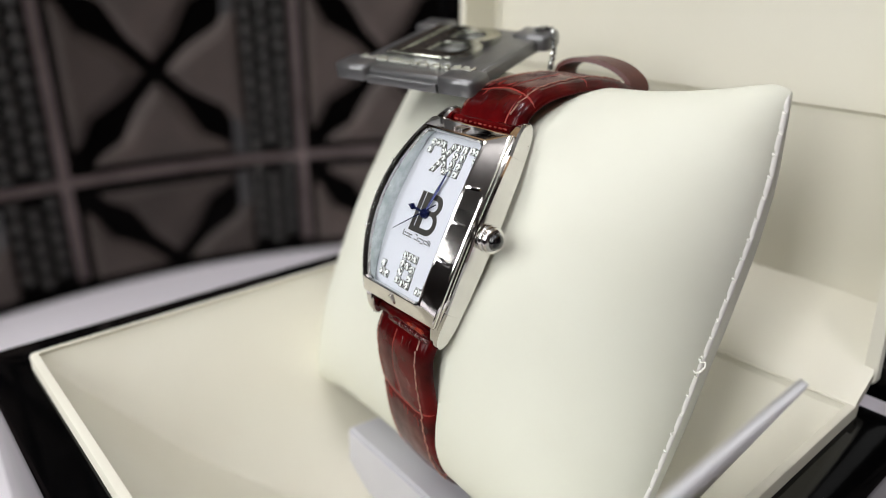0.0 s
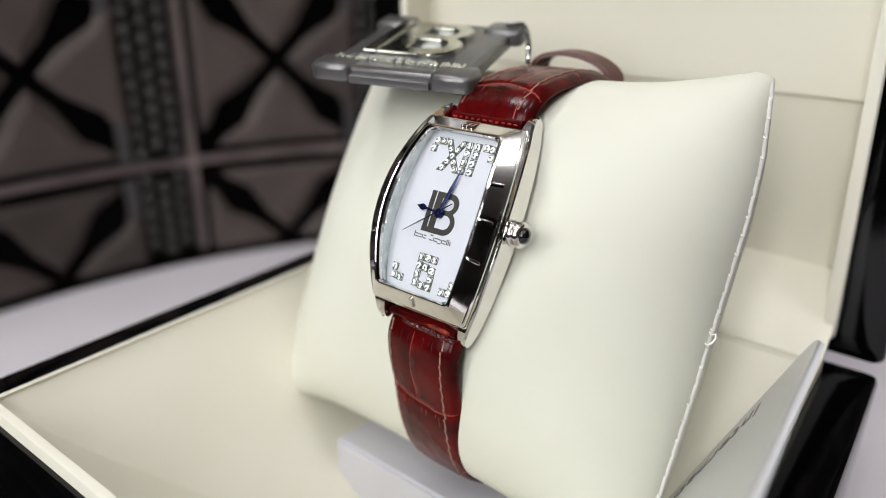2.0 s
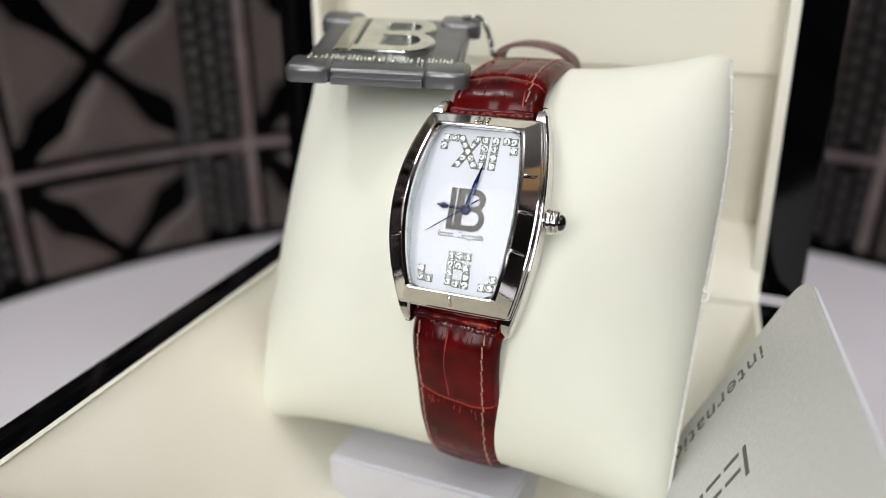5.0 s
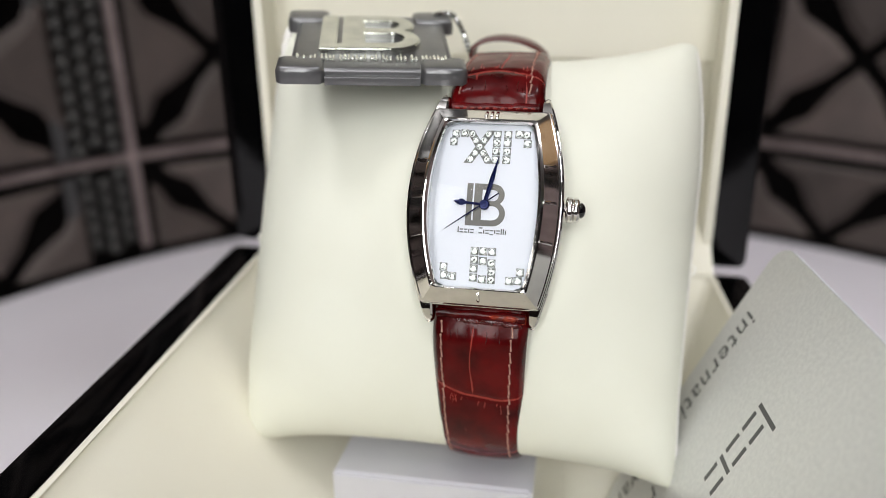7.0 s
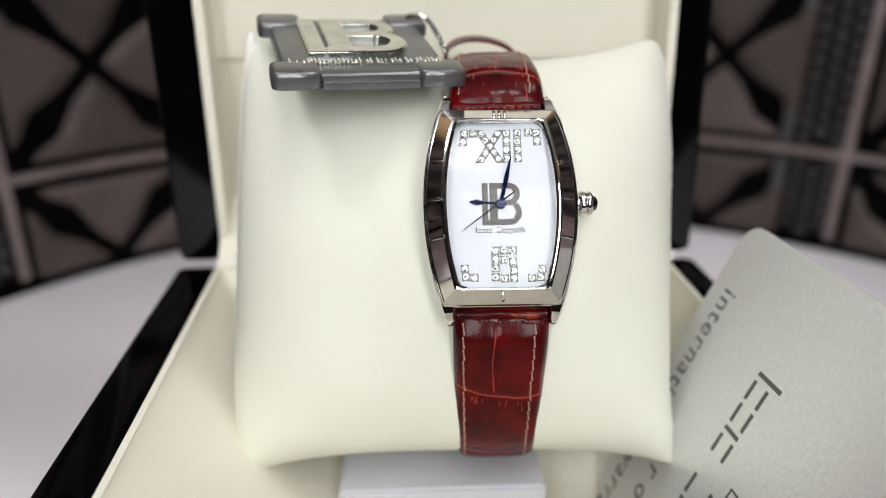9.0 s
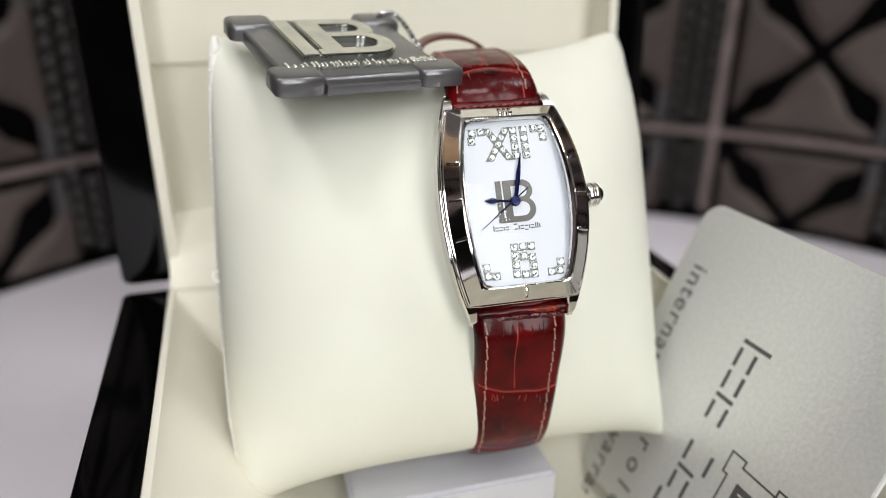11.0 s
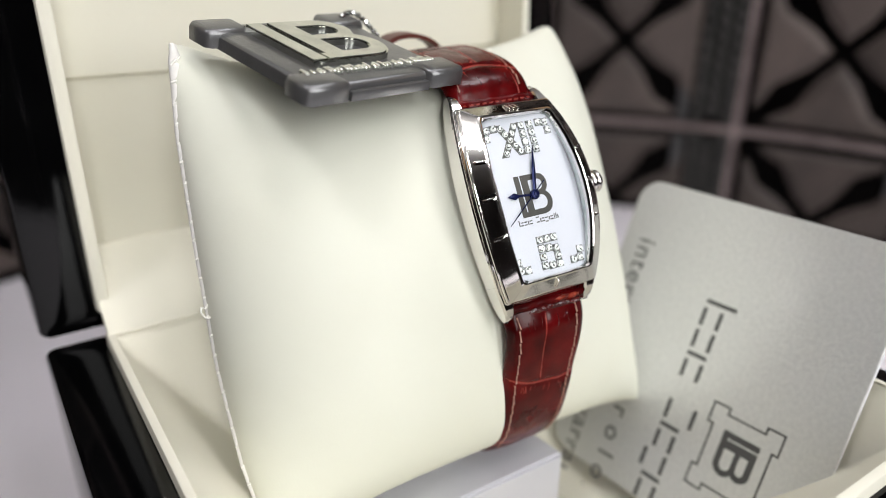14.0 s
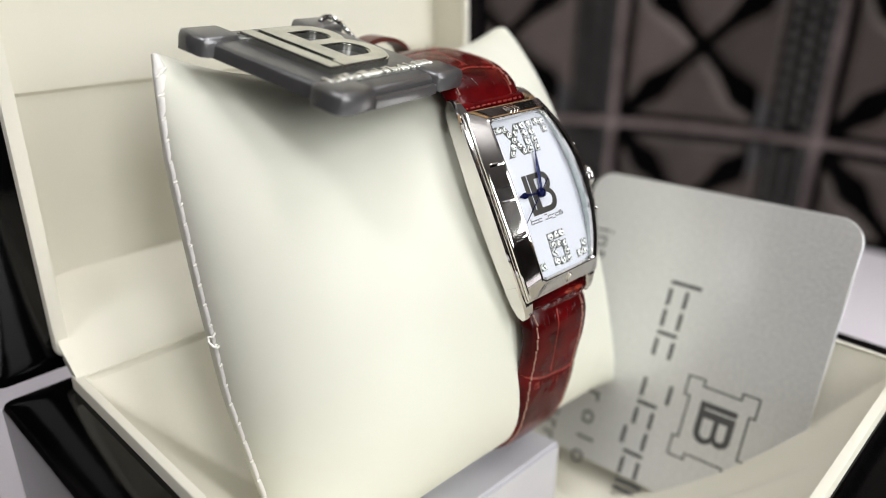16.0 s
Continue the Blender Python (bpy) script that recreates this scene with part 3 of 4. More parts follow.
bezel = part("bezel", loft([tonneau(12.1, 9.4, 16.4, 0.75, 0.4), tonneau(12.55, 9.75, 16.65, 1.0, 0.4), tonneau(12.55, 9.75, 16.65, 1.25, 0.4), tonneau(12.35, 9.6, 16.55, 1.4, 0.4), tonneau(12.15, 9.45, 16.4, 1.45, 0.4),
                            tonneau(9.85, 7.8, 14.45, 3.05, 0.55), tonneau(9.55, 7.55, 14.2, 3.15, 0.6), tonneau(9.35, 7.35, 14.05, 3.1, 0.7), tonneau(8.95, 7.05, 13.85, 2.75, 0.8), tonneau(8.85, 6.95, 13.75, 2.2, 0.8)], True), M_BEZEL, watch, "bevelled polished bezel with sharp mitred corners and fine wear", 12)
part("inner_ring", loft([tonneau(8.85, 6.95, 13.75, 2.22), tonneau(9.0, 7.1, 13.85, 1.2), tonneau(9.5, 7.6, 14.1, -0.6, curve=0.25, roll=0.0)], True), M_REHAUT, watch, "pale greenish inner ring", 30)
dial = part("dial", sheet(9.6, 7.7, 14.15, -0.35, 0.25), M_DIAL, watch, "white dial", 60)
crystal = part("crystal_glass", sheet(8.85, 6.97, 13.74, 2.15, 0.8), M_GLASS, watch, "clear curved watch glass", 60)

# small index ridges on the bezel
for x, y, a in ((-10.3, 6.6, -10), (-10.7, 0.4, 0), (-10.3, -5.8, 10), (10.4, 6.5, 10), (10.8, 0.5, 0), (10.5, -5.9, -10)):
    ridge = box(-1.2, 1.2, -0.26, 0.26, -0.3, 0.3, 0.14)
    bmesh.ops.transform(ridge, matrix=Matrix.Translation((x, y, 2.52 + bend(y) - 0.075 * x)) @ Matrix.Rotation(radians(a), 4, "Z") @ Matrix.Rotation(radians(39 if x > 0 else -31), 4, "Y"), verts=ridge.verts)
    part("index_ridge", ridge, M_CHROME, bezel)
for x, y, tilt in ((-0.75, 15.4, -55), (0.15, 15.4, -55), (1.05, 15.4, -55), (0.0, -15.4, 55)):
    ridge = box(-0.27, 0.27, -1.0, 1.0, -0.3, 0.3, 0.18)
    bmesh.ops.transform(ridge, matrix=Matrix.Translation((x, y, 2.38 + bend(y) - 0.075 * x)) @ Matrix.Rotation(radians(tilt), 4, "X"), verts=ridge.verts)
    part("index_ridge", ridge, M_CHROME, bezel)

# lugs
for sx in (-1, 1):
    for sy in (-1, 1):
        rings = []
        for y, wi, zt, zb in ((13.5, 8.2, 0.15, -4.3), (15.5, 8.1, 0.4, -4.35), (17.2, 8.0, 0.55, -4.3), (18.4, 8.0, 0.5, -4.1), (19.2, 8.05, 0.25, -3.7), (19.7, 8.2, -0.25, -3.2), (19.95, 8.5, -0.9, -2.6)):
            wo = 12.98 - 2.7 * (y / 17.0) ** 2 - (0.3 if y > 19.9 else 0.0)
            b, c = bend(y) - 0.075 * sx * 9, bend(y) * 0.6 - 0.075 * sx * 9
            rings.append([(sx * wi, sy * y, zb + c), (sx * (wo - 0.3), sy * y, zb + c), (sx * wo, sy * y, zb + c + 0.35), (sx * wo, sy * y, zt + b - 0.4), (sx * (wo - 0.3), sy * y, zt + b), (sx * (wi + 0.3), sy * y, zt + b), (sx * wi, sy * y, zt + b - 0.4)])
        part("lug", loft(rings, True, True, True), M_CHROME, watch, "", 35)

# crown
TO_X = Matrix.Translation((0, 0.2, -2.6)) @ Matrix.Rotation(radians(90), 4, "Y")
bm = bmesh.new()
rings = []
for r, h, f in ((1.2, 12.6, 0), (1.2, 13.2, 0), (1.9, 13.25, 0), (2.12, 13.4, 0.0), (2.22, 13.7, 0.012), (2.22, 14.1, 0.012), (2.1, 14.32, 0.0), (1.85, 14.42, 0), (2.05, 14.55, 0.0), (2.14, 14.85, 0.01), (2.06, 15.2, 0.0), (1.85, 15.45, 0.0), (1.5, 15.6, 0), (1.35, 15.55, 0)):
    rings.append([((r + f * (1 if i % 2 else -1)) * math.cos(2 * math.pi * i / 48), (r + f * (1 if i % 2 else -1)) * math.sin(2 * math.pi * i / 48), h) for i in range(48)])
loft(rings, True, True, True, bm)
bmesh.ops.transform(bm, matrix=TO_X, verts=bm.verts)
crown = part("crown", bm, M_CHROME, watch, "ringed steel crown", 50)
bm = turned([(1.38, 15.5), (1.3, 15.9), (1.0, 16.25), (0.5, 16.45), (0.05, 16.5)], 24)
bmesh.ops.transform(bm, matrix=TO_X, verts=bm.verts)
part("cabochon", bm, M_ONYX, crown, "round black cabochon", 60)

# numerals and corner marks set with crystals
def dz(y):
    return -0.35 + 0.25 * bend(y)


gem = None
NUMERALS = {
    "corner_mark": [[(-5.8, 12.1), (-4.3, 12.2), (-6.1, 10.7)], [(4.9, 12.2), (6.2, 12.1), (6.4, 10.6)], [(-6.2, -10.6), (-6.0, -12.0), (-4.6, -12.1)], [(6.6, -10.8), (6.3, -12.2), (4.9, -12.3)]],
    "twelve": [[(-3.0, 12.1), (-2.3, 11.0), (-1.6, 9.9), (-0.9, 8.8), (-0.2, 7.7), (-0.2, 12.1), (-0.9, 11.0), (-2.3, 8.8), (-3.0, 7.7)],
               [(1.25, 12.1 - 1.45 * i) for i in range(4)], [(3.05, 12.1 - 1.45 * i) for i in range(4)]],
    "six": [[(-1.1, -7.7), (0.35, -7.7), (1.8, -7.7), (-1.1, -9.15), (-1.1, -10.6), (-1.1, -12.1), (0.35, -9.3), (1.8, -9.6), (1.9, -11.0), (1.9, -12.3), (0.4, -12.3)]],
}
for kind, groups in NUMERALS.items():
    for g in groups:
        bm = bmesh.new()
        half = 0.56 if len(g) == 9 else 0.66
        if len(g) == 9:
            # the crossed strokes, one just proud of the other
            for k, slope in enumerate((-1, 1)):
                loft([[(-1.6 + slope * (y - 9.9) * 0.64 + dx, y, dz(y) + z) for dx, z in ((-0.72, -0.05), (0.72, -0.05), (0.72, 0.1 + 0.006 * k), (-0.72, 0.1 + 0.006 * k))] for y in (7.05, 9.9, 12.75)], True, True, True, bm)
        else:
            for i, (x, y) in enumerate(g):
                box(x - half, x + half, y - half, y + half, dz(y) - 0.05, dz(y) + 0.1 + 0.004 * i, bm=bm)
        plate = part(kind, bm, M_SETTING, dial, "crystal-set metal numeral" if kind != "corner_mark" else "crystal-set corner mark", 0)
        for x, y in g:
            m = at(x, y, dz(y) + 0.12) @ Matrix.Rotation(random.uniform(0, 6), 4, "Z") @ Matrix.Rotation(random.uniform(-0.16, 0.16), 4, "X") @ Matrix.Scale(half / 0.6, 4)
            if gem is None:
                gem = part("crystal", turned([(0.6, 0), (0.6, 0.1), (0.53, 0.2), (0.42, 0.3), (0.27, 0.37), (0.02, 0.38)], 8), M_GEM, plate, "", 0)
                gem.data.materials.append(M_FACET)
                # white and grey facets put the crystals' sparkle into colour
                for n, f in enumerate(gem.data.polygons):
                    f.material_index = 1 if (n * 7) % 11 in (0, 4, 7, 8) else 0
                gem.matrix_basis = m
            else:
                q = again(gem, m)
                q.parent = plate


def d_outline(x0, x1, y0, y1, n=10):
    r = (y1 - y0) / 2
    r = min(r, x1 - x0)
    pts = [(x0, y0)]
    for i in range(n + 1):
        a = radians(-90 + 180 * i / n)
        pts.append((x1 - r + r * math.cos(a), (y0 + y1) / 2 + (y1 - y0) / 2 * math.sin(a)))
    pts.append((x0, y1))
    return pts


def band_ring(outer, inner, z0, z1, bm):
    loft([[(x, y, z0) for x, y in outer], [(x, y, z1) for x, y in outer], [(x, y, z1) for x, y in inner], [(x, y, z0) for x, y in inner], [(x, y, z0) for x, y in outer]], True, bm=bm)


def emblem(x0, y0, w, h, z0, z1, stroke=0.17):
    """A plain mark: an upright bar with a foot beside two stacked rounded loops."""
    bm = bmesh.new()
    s = w * stroke
    box(x0, x0 + s, y0, y0 + h, z0, z1, bm=bm)
    box(x0 + s, x0 + 2.3 * s, y0, y0 + s * 0.9, z0, z1 - 0.004, bm=bm)
    x1, mid = x0 + 1.28 * s, y0 + h * 0.53
    band_ring(d_outline(x1, x0 + w, y0 + 0.003, mid + s * 0.4), d_outline(x1 + s * 1.35, x0 + w - s, y0 + s * 1.0, mid - s * 0.4), z0, z1 - 0.002, bm)
    band_ring(d_outline(x1, x0 + w * 0.96, mid - s * 0.35, y0 + h), d_outline(x1 + s * 1.35, x0 + w * 0.96 - s, mid + s * 0.45, y0 + h - s), z0, z1, bm)
    return bm


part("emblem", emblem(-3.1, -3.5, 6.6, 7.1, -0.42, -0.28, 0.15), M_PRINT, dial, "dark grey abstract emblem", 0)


def plain_bars(x, y, w, h, stroke, z0, z1):
    """A plain upright bar, or two level bars one above the other where it is wide enough."""
    if w < 2.4 * stroke:
        return box(x, x + stroke, y, y + h, z0, z1)
    bm = box(x, x + w, y, y + stroke, z0, z1)
    return box(x, x + w, y + h - stroke, y + h, z0, z1, bm=bm)


# the maker's name as a row of plain bars: width and height, None for the gap
NAME = ((0.12, 1.0), (0.56, 0.66), (0.56, 0.66), (0.12, 0.66), (0.56, 0.66), None, (0.62, 1.0), (0.12, 0.66), (0.56, 0.66), (0.58, 0.8), (0.12, 0.66), (0.58, 0.66), (0.12, 0.9), (0.12, 0.9), (0.12, 0.66))


def name_row(parent, name, mat, x, y, cap, stroke, space, z0, z1):
    for item in NAME:
        if item is None:
            x += 4.5 * space
            continue
        w, h = item[0] * cap, item[1] * cap
        drop = 0.2 * cap if item[1] == 0.8 else 0.0
        part(name, plain_bars(x, y - drop, w, h + drop * 0.2, stroke, z0, z1), mat, parent, "", 0)
        x += max(w, stroke) + space


name_row(dial, "print_bar", M_CARDINK, -4.25, -4.75, 1.02, 0.2, 0.15, dz(4.5) - 0.01, dz(4.5) + 0.03)


def hand(name, tip, tail, w0, w1, z, spade=False):
    a, b = Vector((*tip, 0)), Vector((*tail, 0))
    d = (a - b).normalized()
    s = Vector((-d.y, d.x, 0))
    L = (a - b).length
    if spade:
        st = [(0, w0), (L * 0.62, w0), (L * 0.74, w1), (L * 0.80, w1), (L, 0.08)]
    else:
        st = [(0, w0), (L * 0.6, (w0 + w1) / 2 + w1 * 0.25), (L, 0.06)]
    rings = []
    for t, w in st:
        c = b + d * t
        rings.append([(c + s * w) + Vector((0, 0, z)), c + Vector((0, 0, z + 0.13)), (c - s * w) + Vector((0, 0, z)), c + Vector((0, 0, z - 0.05))])
    return part(name, loft(rings, True, True, True), M_BLUE, watch, "blued steel hand", 10)


hand("hour_hand", (-5.2, 0.45), (0.4, 0.0), 0.2, 0.55, 0.0, True)
hand("minute_hand", (1.85, 8.0), (-0.15, -0.6), 0.32, 0.3, 0.2)
hand("second_hand", (-6.35, -4.35), (2.3, 2.0), 0.11, 0.09, 0.38)
part("hand_hub", turned([(0.85, -0.3), (0.85, 0.3), (0.7, 0.45), (0.4, 0.48), (0.35, 0.65), (0.05, 0.7)], 20), M_BLUE, watch, "", 30)

# ---- strap ----
def spline(pts, n=14):
    out = []
    P = [Vector(p) for p in pts]
    for i in range(len(P) - 1):
        a, b, c, d = P[max(i - 1, 0)], P[i], P[i + 1], P[min(i + 2, len(P) - 1)]
        for k in range(n):
            t = k / n
            out.append(0.5 * ((2 * b) + (c - a) * t + (2 * a - 5 * b + 4 * c - d) * t * t + (3 * b - a - 3 * c + d) * t ** 3))
    out.append(P[-1])
    return out


class Band:
    """A padded strap along a line in the (y, z) plane of the watch."""

    def __init__(self, pts, w0, w1, side):
        self.line = spline(pts)
        self.s = [0.0]
        for a, b in zip(self.line, self.line[1:]):
            self.s.append(self.s[-1] + (b - a).length)
        self.w0, self.w1, self.side = w0, w1, side

    def frame_at(self, s):
        s = min(max(s, 0), self.s[-1] - 1e-4)
        i = max(k for k in range(len(self.s)) if self.s[k] <= s)
        i = min(i, len(self.line) - 2)
        f = (s - self.s[i]) / (self.s[i + 1] - self.s[i])
        p = self.line[i].lerp(self.line[i + 1], f)
        d = (self.line[min(i + 2, len(self.line) - 1)] - self.line[max(i - 1, 0)]).normalized()
        nrm = Vector((-d.y, d.x)) * (-self.side)
        return p, nrm

    def point(self, s, v, lift=0.0):
        p, nrm = self.frame_at(s)
        w = self.w0 + (self.w1 - self.w0) * min(1, s / 30)
        dome = 0.8 * (1 - abs(v) ** 3.6) + 0.45 - 1.1 * (max(0.0, abs(v) - 0.84) / 0.16) ** 2
        for c in self.grooves:
            dist = abs(s - c - self.wave(c, v))
            dome -= 0.3 * math.exp(-(dist / 0.55) ** 2) * (1 - v ** 4)
        for v0, s0, s1 in self.cracks:
            if s0 < s < s1:
                dome -= 0.16 * math.exp(-((v - v0 - 0.03 * math.sin(s * 0.4)) / 0.06) ** 2) * min(1, s - s0, s1 - s)
        # soft scale relief
        dome += 0.10 * noise.noise(Vector((v * 4, s * 0.35, self.side * 7))) * (1 - v ** 4)
        q = p + nrm * (dome - 0.9 + lift)
        return (v * w / 2 + self.drift * min(1, s / 25), q.x, q.y)

    grooves = ()
    cracks = ()
    drift = 0.0
    waves = {}

    def wave(self, c, v):
        lean, bow = self.waves[c]
        return bow * (1 - v * v) + lean * (v + 1) + 0.12 * math.sin(c + 7 * v)

    def build(self, parent):
        n = int(self.s[-1] / 0.45)
        vs = [-1, -0.985, -0.96, -0.92, -0.87, -0.8, -0.65, -0.5, -0.35, -0.2, -0.12, -0.06, 0, 0.06, 0.12, 0.2, 0.35, 0.5, 0.65, 0.8, 0.87, 0.92, 0.96, 0.985, 1]
        rings = []
        for i in range(n + 1):
            s = self.s[-1] * i / n
            p, nrm = self.frame_at(s)
            w = self.w0 + (self.w1 - self.w0) * min(1, s / 30)
            top = [self.point(s, v) for v in vs]
            q = p - nrm * 1.9
            sh = self.drift * min(1, s / 25)
            rings.append(top + [(w / 2 + sh, q.x, q.y), (-w / 2 + sh, q.x, q.y)])
        return part("strap", loft(rings, True, True, True), M_LEATHER, parent, "glossy dark red crocodile leather", 50)

    def stripe(self, sv, width, parent, mat=M_CREASE, label="brighter red crease"):
        rings = []
        for (s, v), wd in zip(sv, [0.3] + [1] * (len(sv) - 2) + [0.3]):
            i = sv.index((s, v))
            s2, v2 = sv[min(i + 1, len(sv) - 1)]
            s1, v1 = sv[max(i - 1, 0)]
            ds, dv = s2 - s1, (v2 - v1) * self.w0 / 2
            L = math.hypot(ds, dv) or 1
            os_, ov = -dv / L * width / 2 * wd, ds / L * width / 2 * wd / (self.w0 / 2)
            rings.append([self.point(s - os_, v - ov, 0.02), self.point(s, v, 0.09), self.point(s + os_, v + ov, 0.02)])
        part("crease", loft(rings, False), mat, parent, label, 60)


lower = Band([(-15.5, -5.6), (-18.6, -4.9), (-22.5, -5.2), (-26.5, -7.4), (-31, -10.9), (-37, -15.3), (-42.2, -20.6), (-45.3, -27), (-45.8, -34), (-42, -42)], 16.7, 15.3, 1)
lower.grooves, lower.waves, lower.drift = (16.8, 33.0), {16.8: (1.2, 1.3), 33.0: (0.3, 3.6)}, -0.6
lower.cracks = ((-0.14, 4.6, 18.6), (-0.28, 19.4, 36.0))
upper = Band([(15.5, -5.4), (18.2, -4.4), (21.5, -4.6), (25.5, -7.2), (29.5, -12.4), (33.2, -19.0), (35.6, -27), (35.6, -36), (31, -45)], 17.0, 15.4, -1)
upper.grooves, upper.waves = (8.0, 21.0), {8.0: (0.0, 2.6), 21.0: (0.2, 1.6)}
upper.cracks = ((-0.46, 2.5, 9.8), (0.6, 2.5, 9.2), (0.05, 11, 22))
stitch = None
for band, rows in ((lower, (4.2, 36)), (upper, (5.0, 32))):
    strap = band.build(watch)
    for c in band.grooves:
        band.stripe([(c + band.wave(c, v), v) for v in [-0.98 + 1.96 * k / 24 for k in range(25)]], 0.45, strap)
    for v0, s0, s1 in band.cracks:
        band.stripe([(s0 + 0.2 + (s1 - s0 - 0.3) * k / 16, v0 + 0.03 * math.sin((s0 + (s1 - s0) * k / 16) * 0.4)) for k in range(17)], 0.3, strap)
    # short cracks beside the crease and the fold
    for k in range(16):
        v0, red = random.uniform(-0.62, 0.6), k % 3 > 0
        s0 = band.grooves[0] + band.wave(band.grooves[0], v0) + random.uniform(0.5, 0.9) if red else random.uniform(4.9, 5.6)
        run_ = random.uniform(0.7, 2.3)
        band.stripe([(s0 + run_ * i / 5, v0 + 0.012 * math.sin(i + k)) for i in range(6)], 0.16, strap, M_CREASE if red else M_LIP, "short brighter crack" if red else "short dark crack")
    for v in (-0.78, 0.7):
        k = 0
        while rows[0] + 2.35 * k < rows[1]:
            s = rows[0] + 2.35 * k
            a, b = Vector(band.point(s, v - 0.025, 0.05)), Vector(band.point(s + 1.9, v + random.uniform(0.0, 0.035), 0.05))
            up = Vector((1, 0, 0)).cross(b - a).normalized()
            m = Matrix((Vector((1, 0, 0)), (b - a).normalized(), up)).transposed().to_4x4()
            m.translation = (a + b) / 2 * MM
            if stitch is None:
                bm = turned([(0.06, -1.1), (0.2, -0.95), (0.13, -0.5), (0.14, 0), (0.13, 0.6), (0.2, 0.95), (0.06, 1.1)], 6)
                stitch = part("stitch", bm, M_THREAD, strap)
                stitch.data.transform(Matrix.Rotation(radians(-90), 4, "X"))
                stitch.matrix_basis = m
            else:
                again(stitch, m).parent = strap
            k += 1
# rolled leather ends at the lugs
for y, z in ((-18.2, -4.9), (17.9, -4.6)):
    pts = [(-7.6 + 15.2 * i / 20, y + 0.08 * math.sin(i * 0.9), z + 0.05 * math.sin(i * 1.7)) for i in range(21)]
    part("rolled_end", tube(pts, 0.85, 10), M_LEATHER, watch, "rolled leather strap end", 60)
# glinting seam across the rolled end by the upper bar
for k in range(11):
    bm = turned([(0.05, -0.42), (0.15, -0.3), (0.16, 0), (0.15, 0.3), (0.05, 0.42)], 6)
    bmesh.ops.transform(bm, matrix=Matrix.Translation((-6.6 + 1.32 * k, 17.55, -3.78)) @ Matrix.Rotation(radians(90 + random.uniform(-25, 25)), 4, "Y"), verts=bm.verts)
    part("end_stitch", bm, M_CREASE, watch, "", 60)
# worn fold where the lower strap turns round its bar, with a cracked glossy lip below it
fold = []
for k in range(41):
    v = -0.4 + 1.36 * k / 40
    body = min(1.0, k / 24, (40 - k) / 3)
    wob = 0.28 * noise.noise(Vector((v * 5, 2, 0))) + 0.12 * noise.noise(Vector((v * 17, 4, 0)))
    a, b = 2.6 - 0.3 * (v + 0.4) - 0.3 * wob, 3.2 + 0.45 * (v + 0.4) + 0.5 * wob
    fold.append([lower.point(a + (b - a) * f, v, -0.12 + body * h + 0.12 * noise.noise(Vector((v * 22, f * 3, 1)))) for f, h in ((0, 0), (0.15, 0.5), (0.35, 0.85), (0.55, 0.95), (0.75, 0.75), (0.92, 0.3), (1.0, -0.1))])
part("worn_fold", loft(fold, False), M_FOLD, watch, "worn brighter red leather fold", 60)
lip = []
for k in range(81):
    v = -0.62 + 1.55 * k / 80
    body = min(1.0, k / 12, (80 - k) / 8)
    mid = 3.75 + 0.3 * (v + 0.4) + 0.35 * noise.noise(Vector((v * 6, 0, 1))) + 0.1 * noise.noise(Vector((v * 13, 0, 3)))
    top = 0.3 + 0.3 * noise.noise(Vector((v * 6, 5, 0))) + 0.12 * noise.noise(Vector((v * 17, 9, 0)))
    lip.append([lower.point(mid + ds, v, -0.1 + body * h * (top + 0.15)) for ds, h in ((-0.55, 0), (-0.35, 0.8), (-0.05, 1.0), (0.25, 0.75), (0.6, 0.0))])
part("frayed_lip", loft(lip, False), M_LIP, watch, "cracked glossy leather lip", 60)
# leather keeper standing up behind the pillow's top
rings = []
for i in range(33):
    a = math.pi * (-0.12 + 1.24 * i / 32)
    for_ = []
    for rr, ww in ((0, -2.6), (0.9, -2.4), (0.9, 2.4), (0, 2.6)):
        hx, hh = 7.1 + rr, 3.3 + rr
        o = hh * math.sin(a)
        for_.append((-1.4 + hx * math.cos(a), 36.2 + 0.878 * o - 0.478 * ww, -28.6 + 0.478 * o + 0.878 * ww - 0.3 * hx * math.cos(a)))
    rings.append(for_)
part("keeper", loft(rings, True, True, True), M_LOOP, watch, "brown leather keeper loop", 50)

# ---- swing tag on the strap ----
TX = Vector((31.8, 8.8, -0.6)).normalized()
TY = Vector((-9.2, 30.5, 7.0))
TY = (TY - TX * TY.dot(TX)).normalized()
TAG = Matrix((TX, TY, TX.cross(TY))).transposed().to_4x4()
TAG.translation = Vector((-33.4, -7.9, 95.1 + Z0)) * MM
TL, TD = 33.2, 32.6
tag = empty("swing_tag", TAG, "grey cast metal swing tag with raised silver emblem", "tag")
body = [(2.0, 1.4), (TL - 2.0, 1.4), (TL - 2.0, TD - 1.4), (2.0, TD - 1.4)]
part("plate", prism(body, -3.0, -0.5, 1.1, 3), M_GUNMETAL, tag, "grey cast plate", 30)
for cx, cy in ((0, 0), (TL - 8.2, 0), (0, TD - 6.4), (TL - 8.2, TD - 6.4)):
    o = [(cx + 0.9, cy), (cx + 7.3, cy), (cx + 8.2, cy + 0.9), (cx + 8.2, cy + 5.5), (cx + 7.3, cy + 6.4), (cx + 0.9, cy + 6.4), (cx, cy + 5.5), (cx, cy + 0.9)]
    part("corner_block", prism(o, -2.8, 0.15, 0.9, 2), M_GUNMETAL, tag, "", 50)
bm = emblem(7.0, 8.3, 18.6, 18.6, -0.6, 0.75)
bmesh.ops.remove_doubles(bm, verts=bm.verts, dist=0.0005)
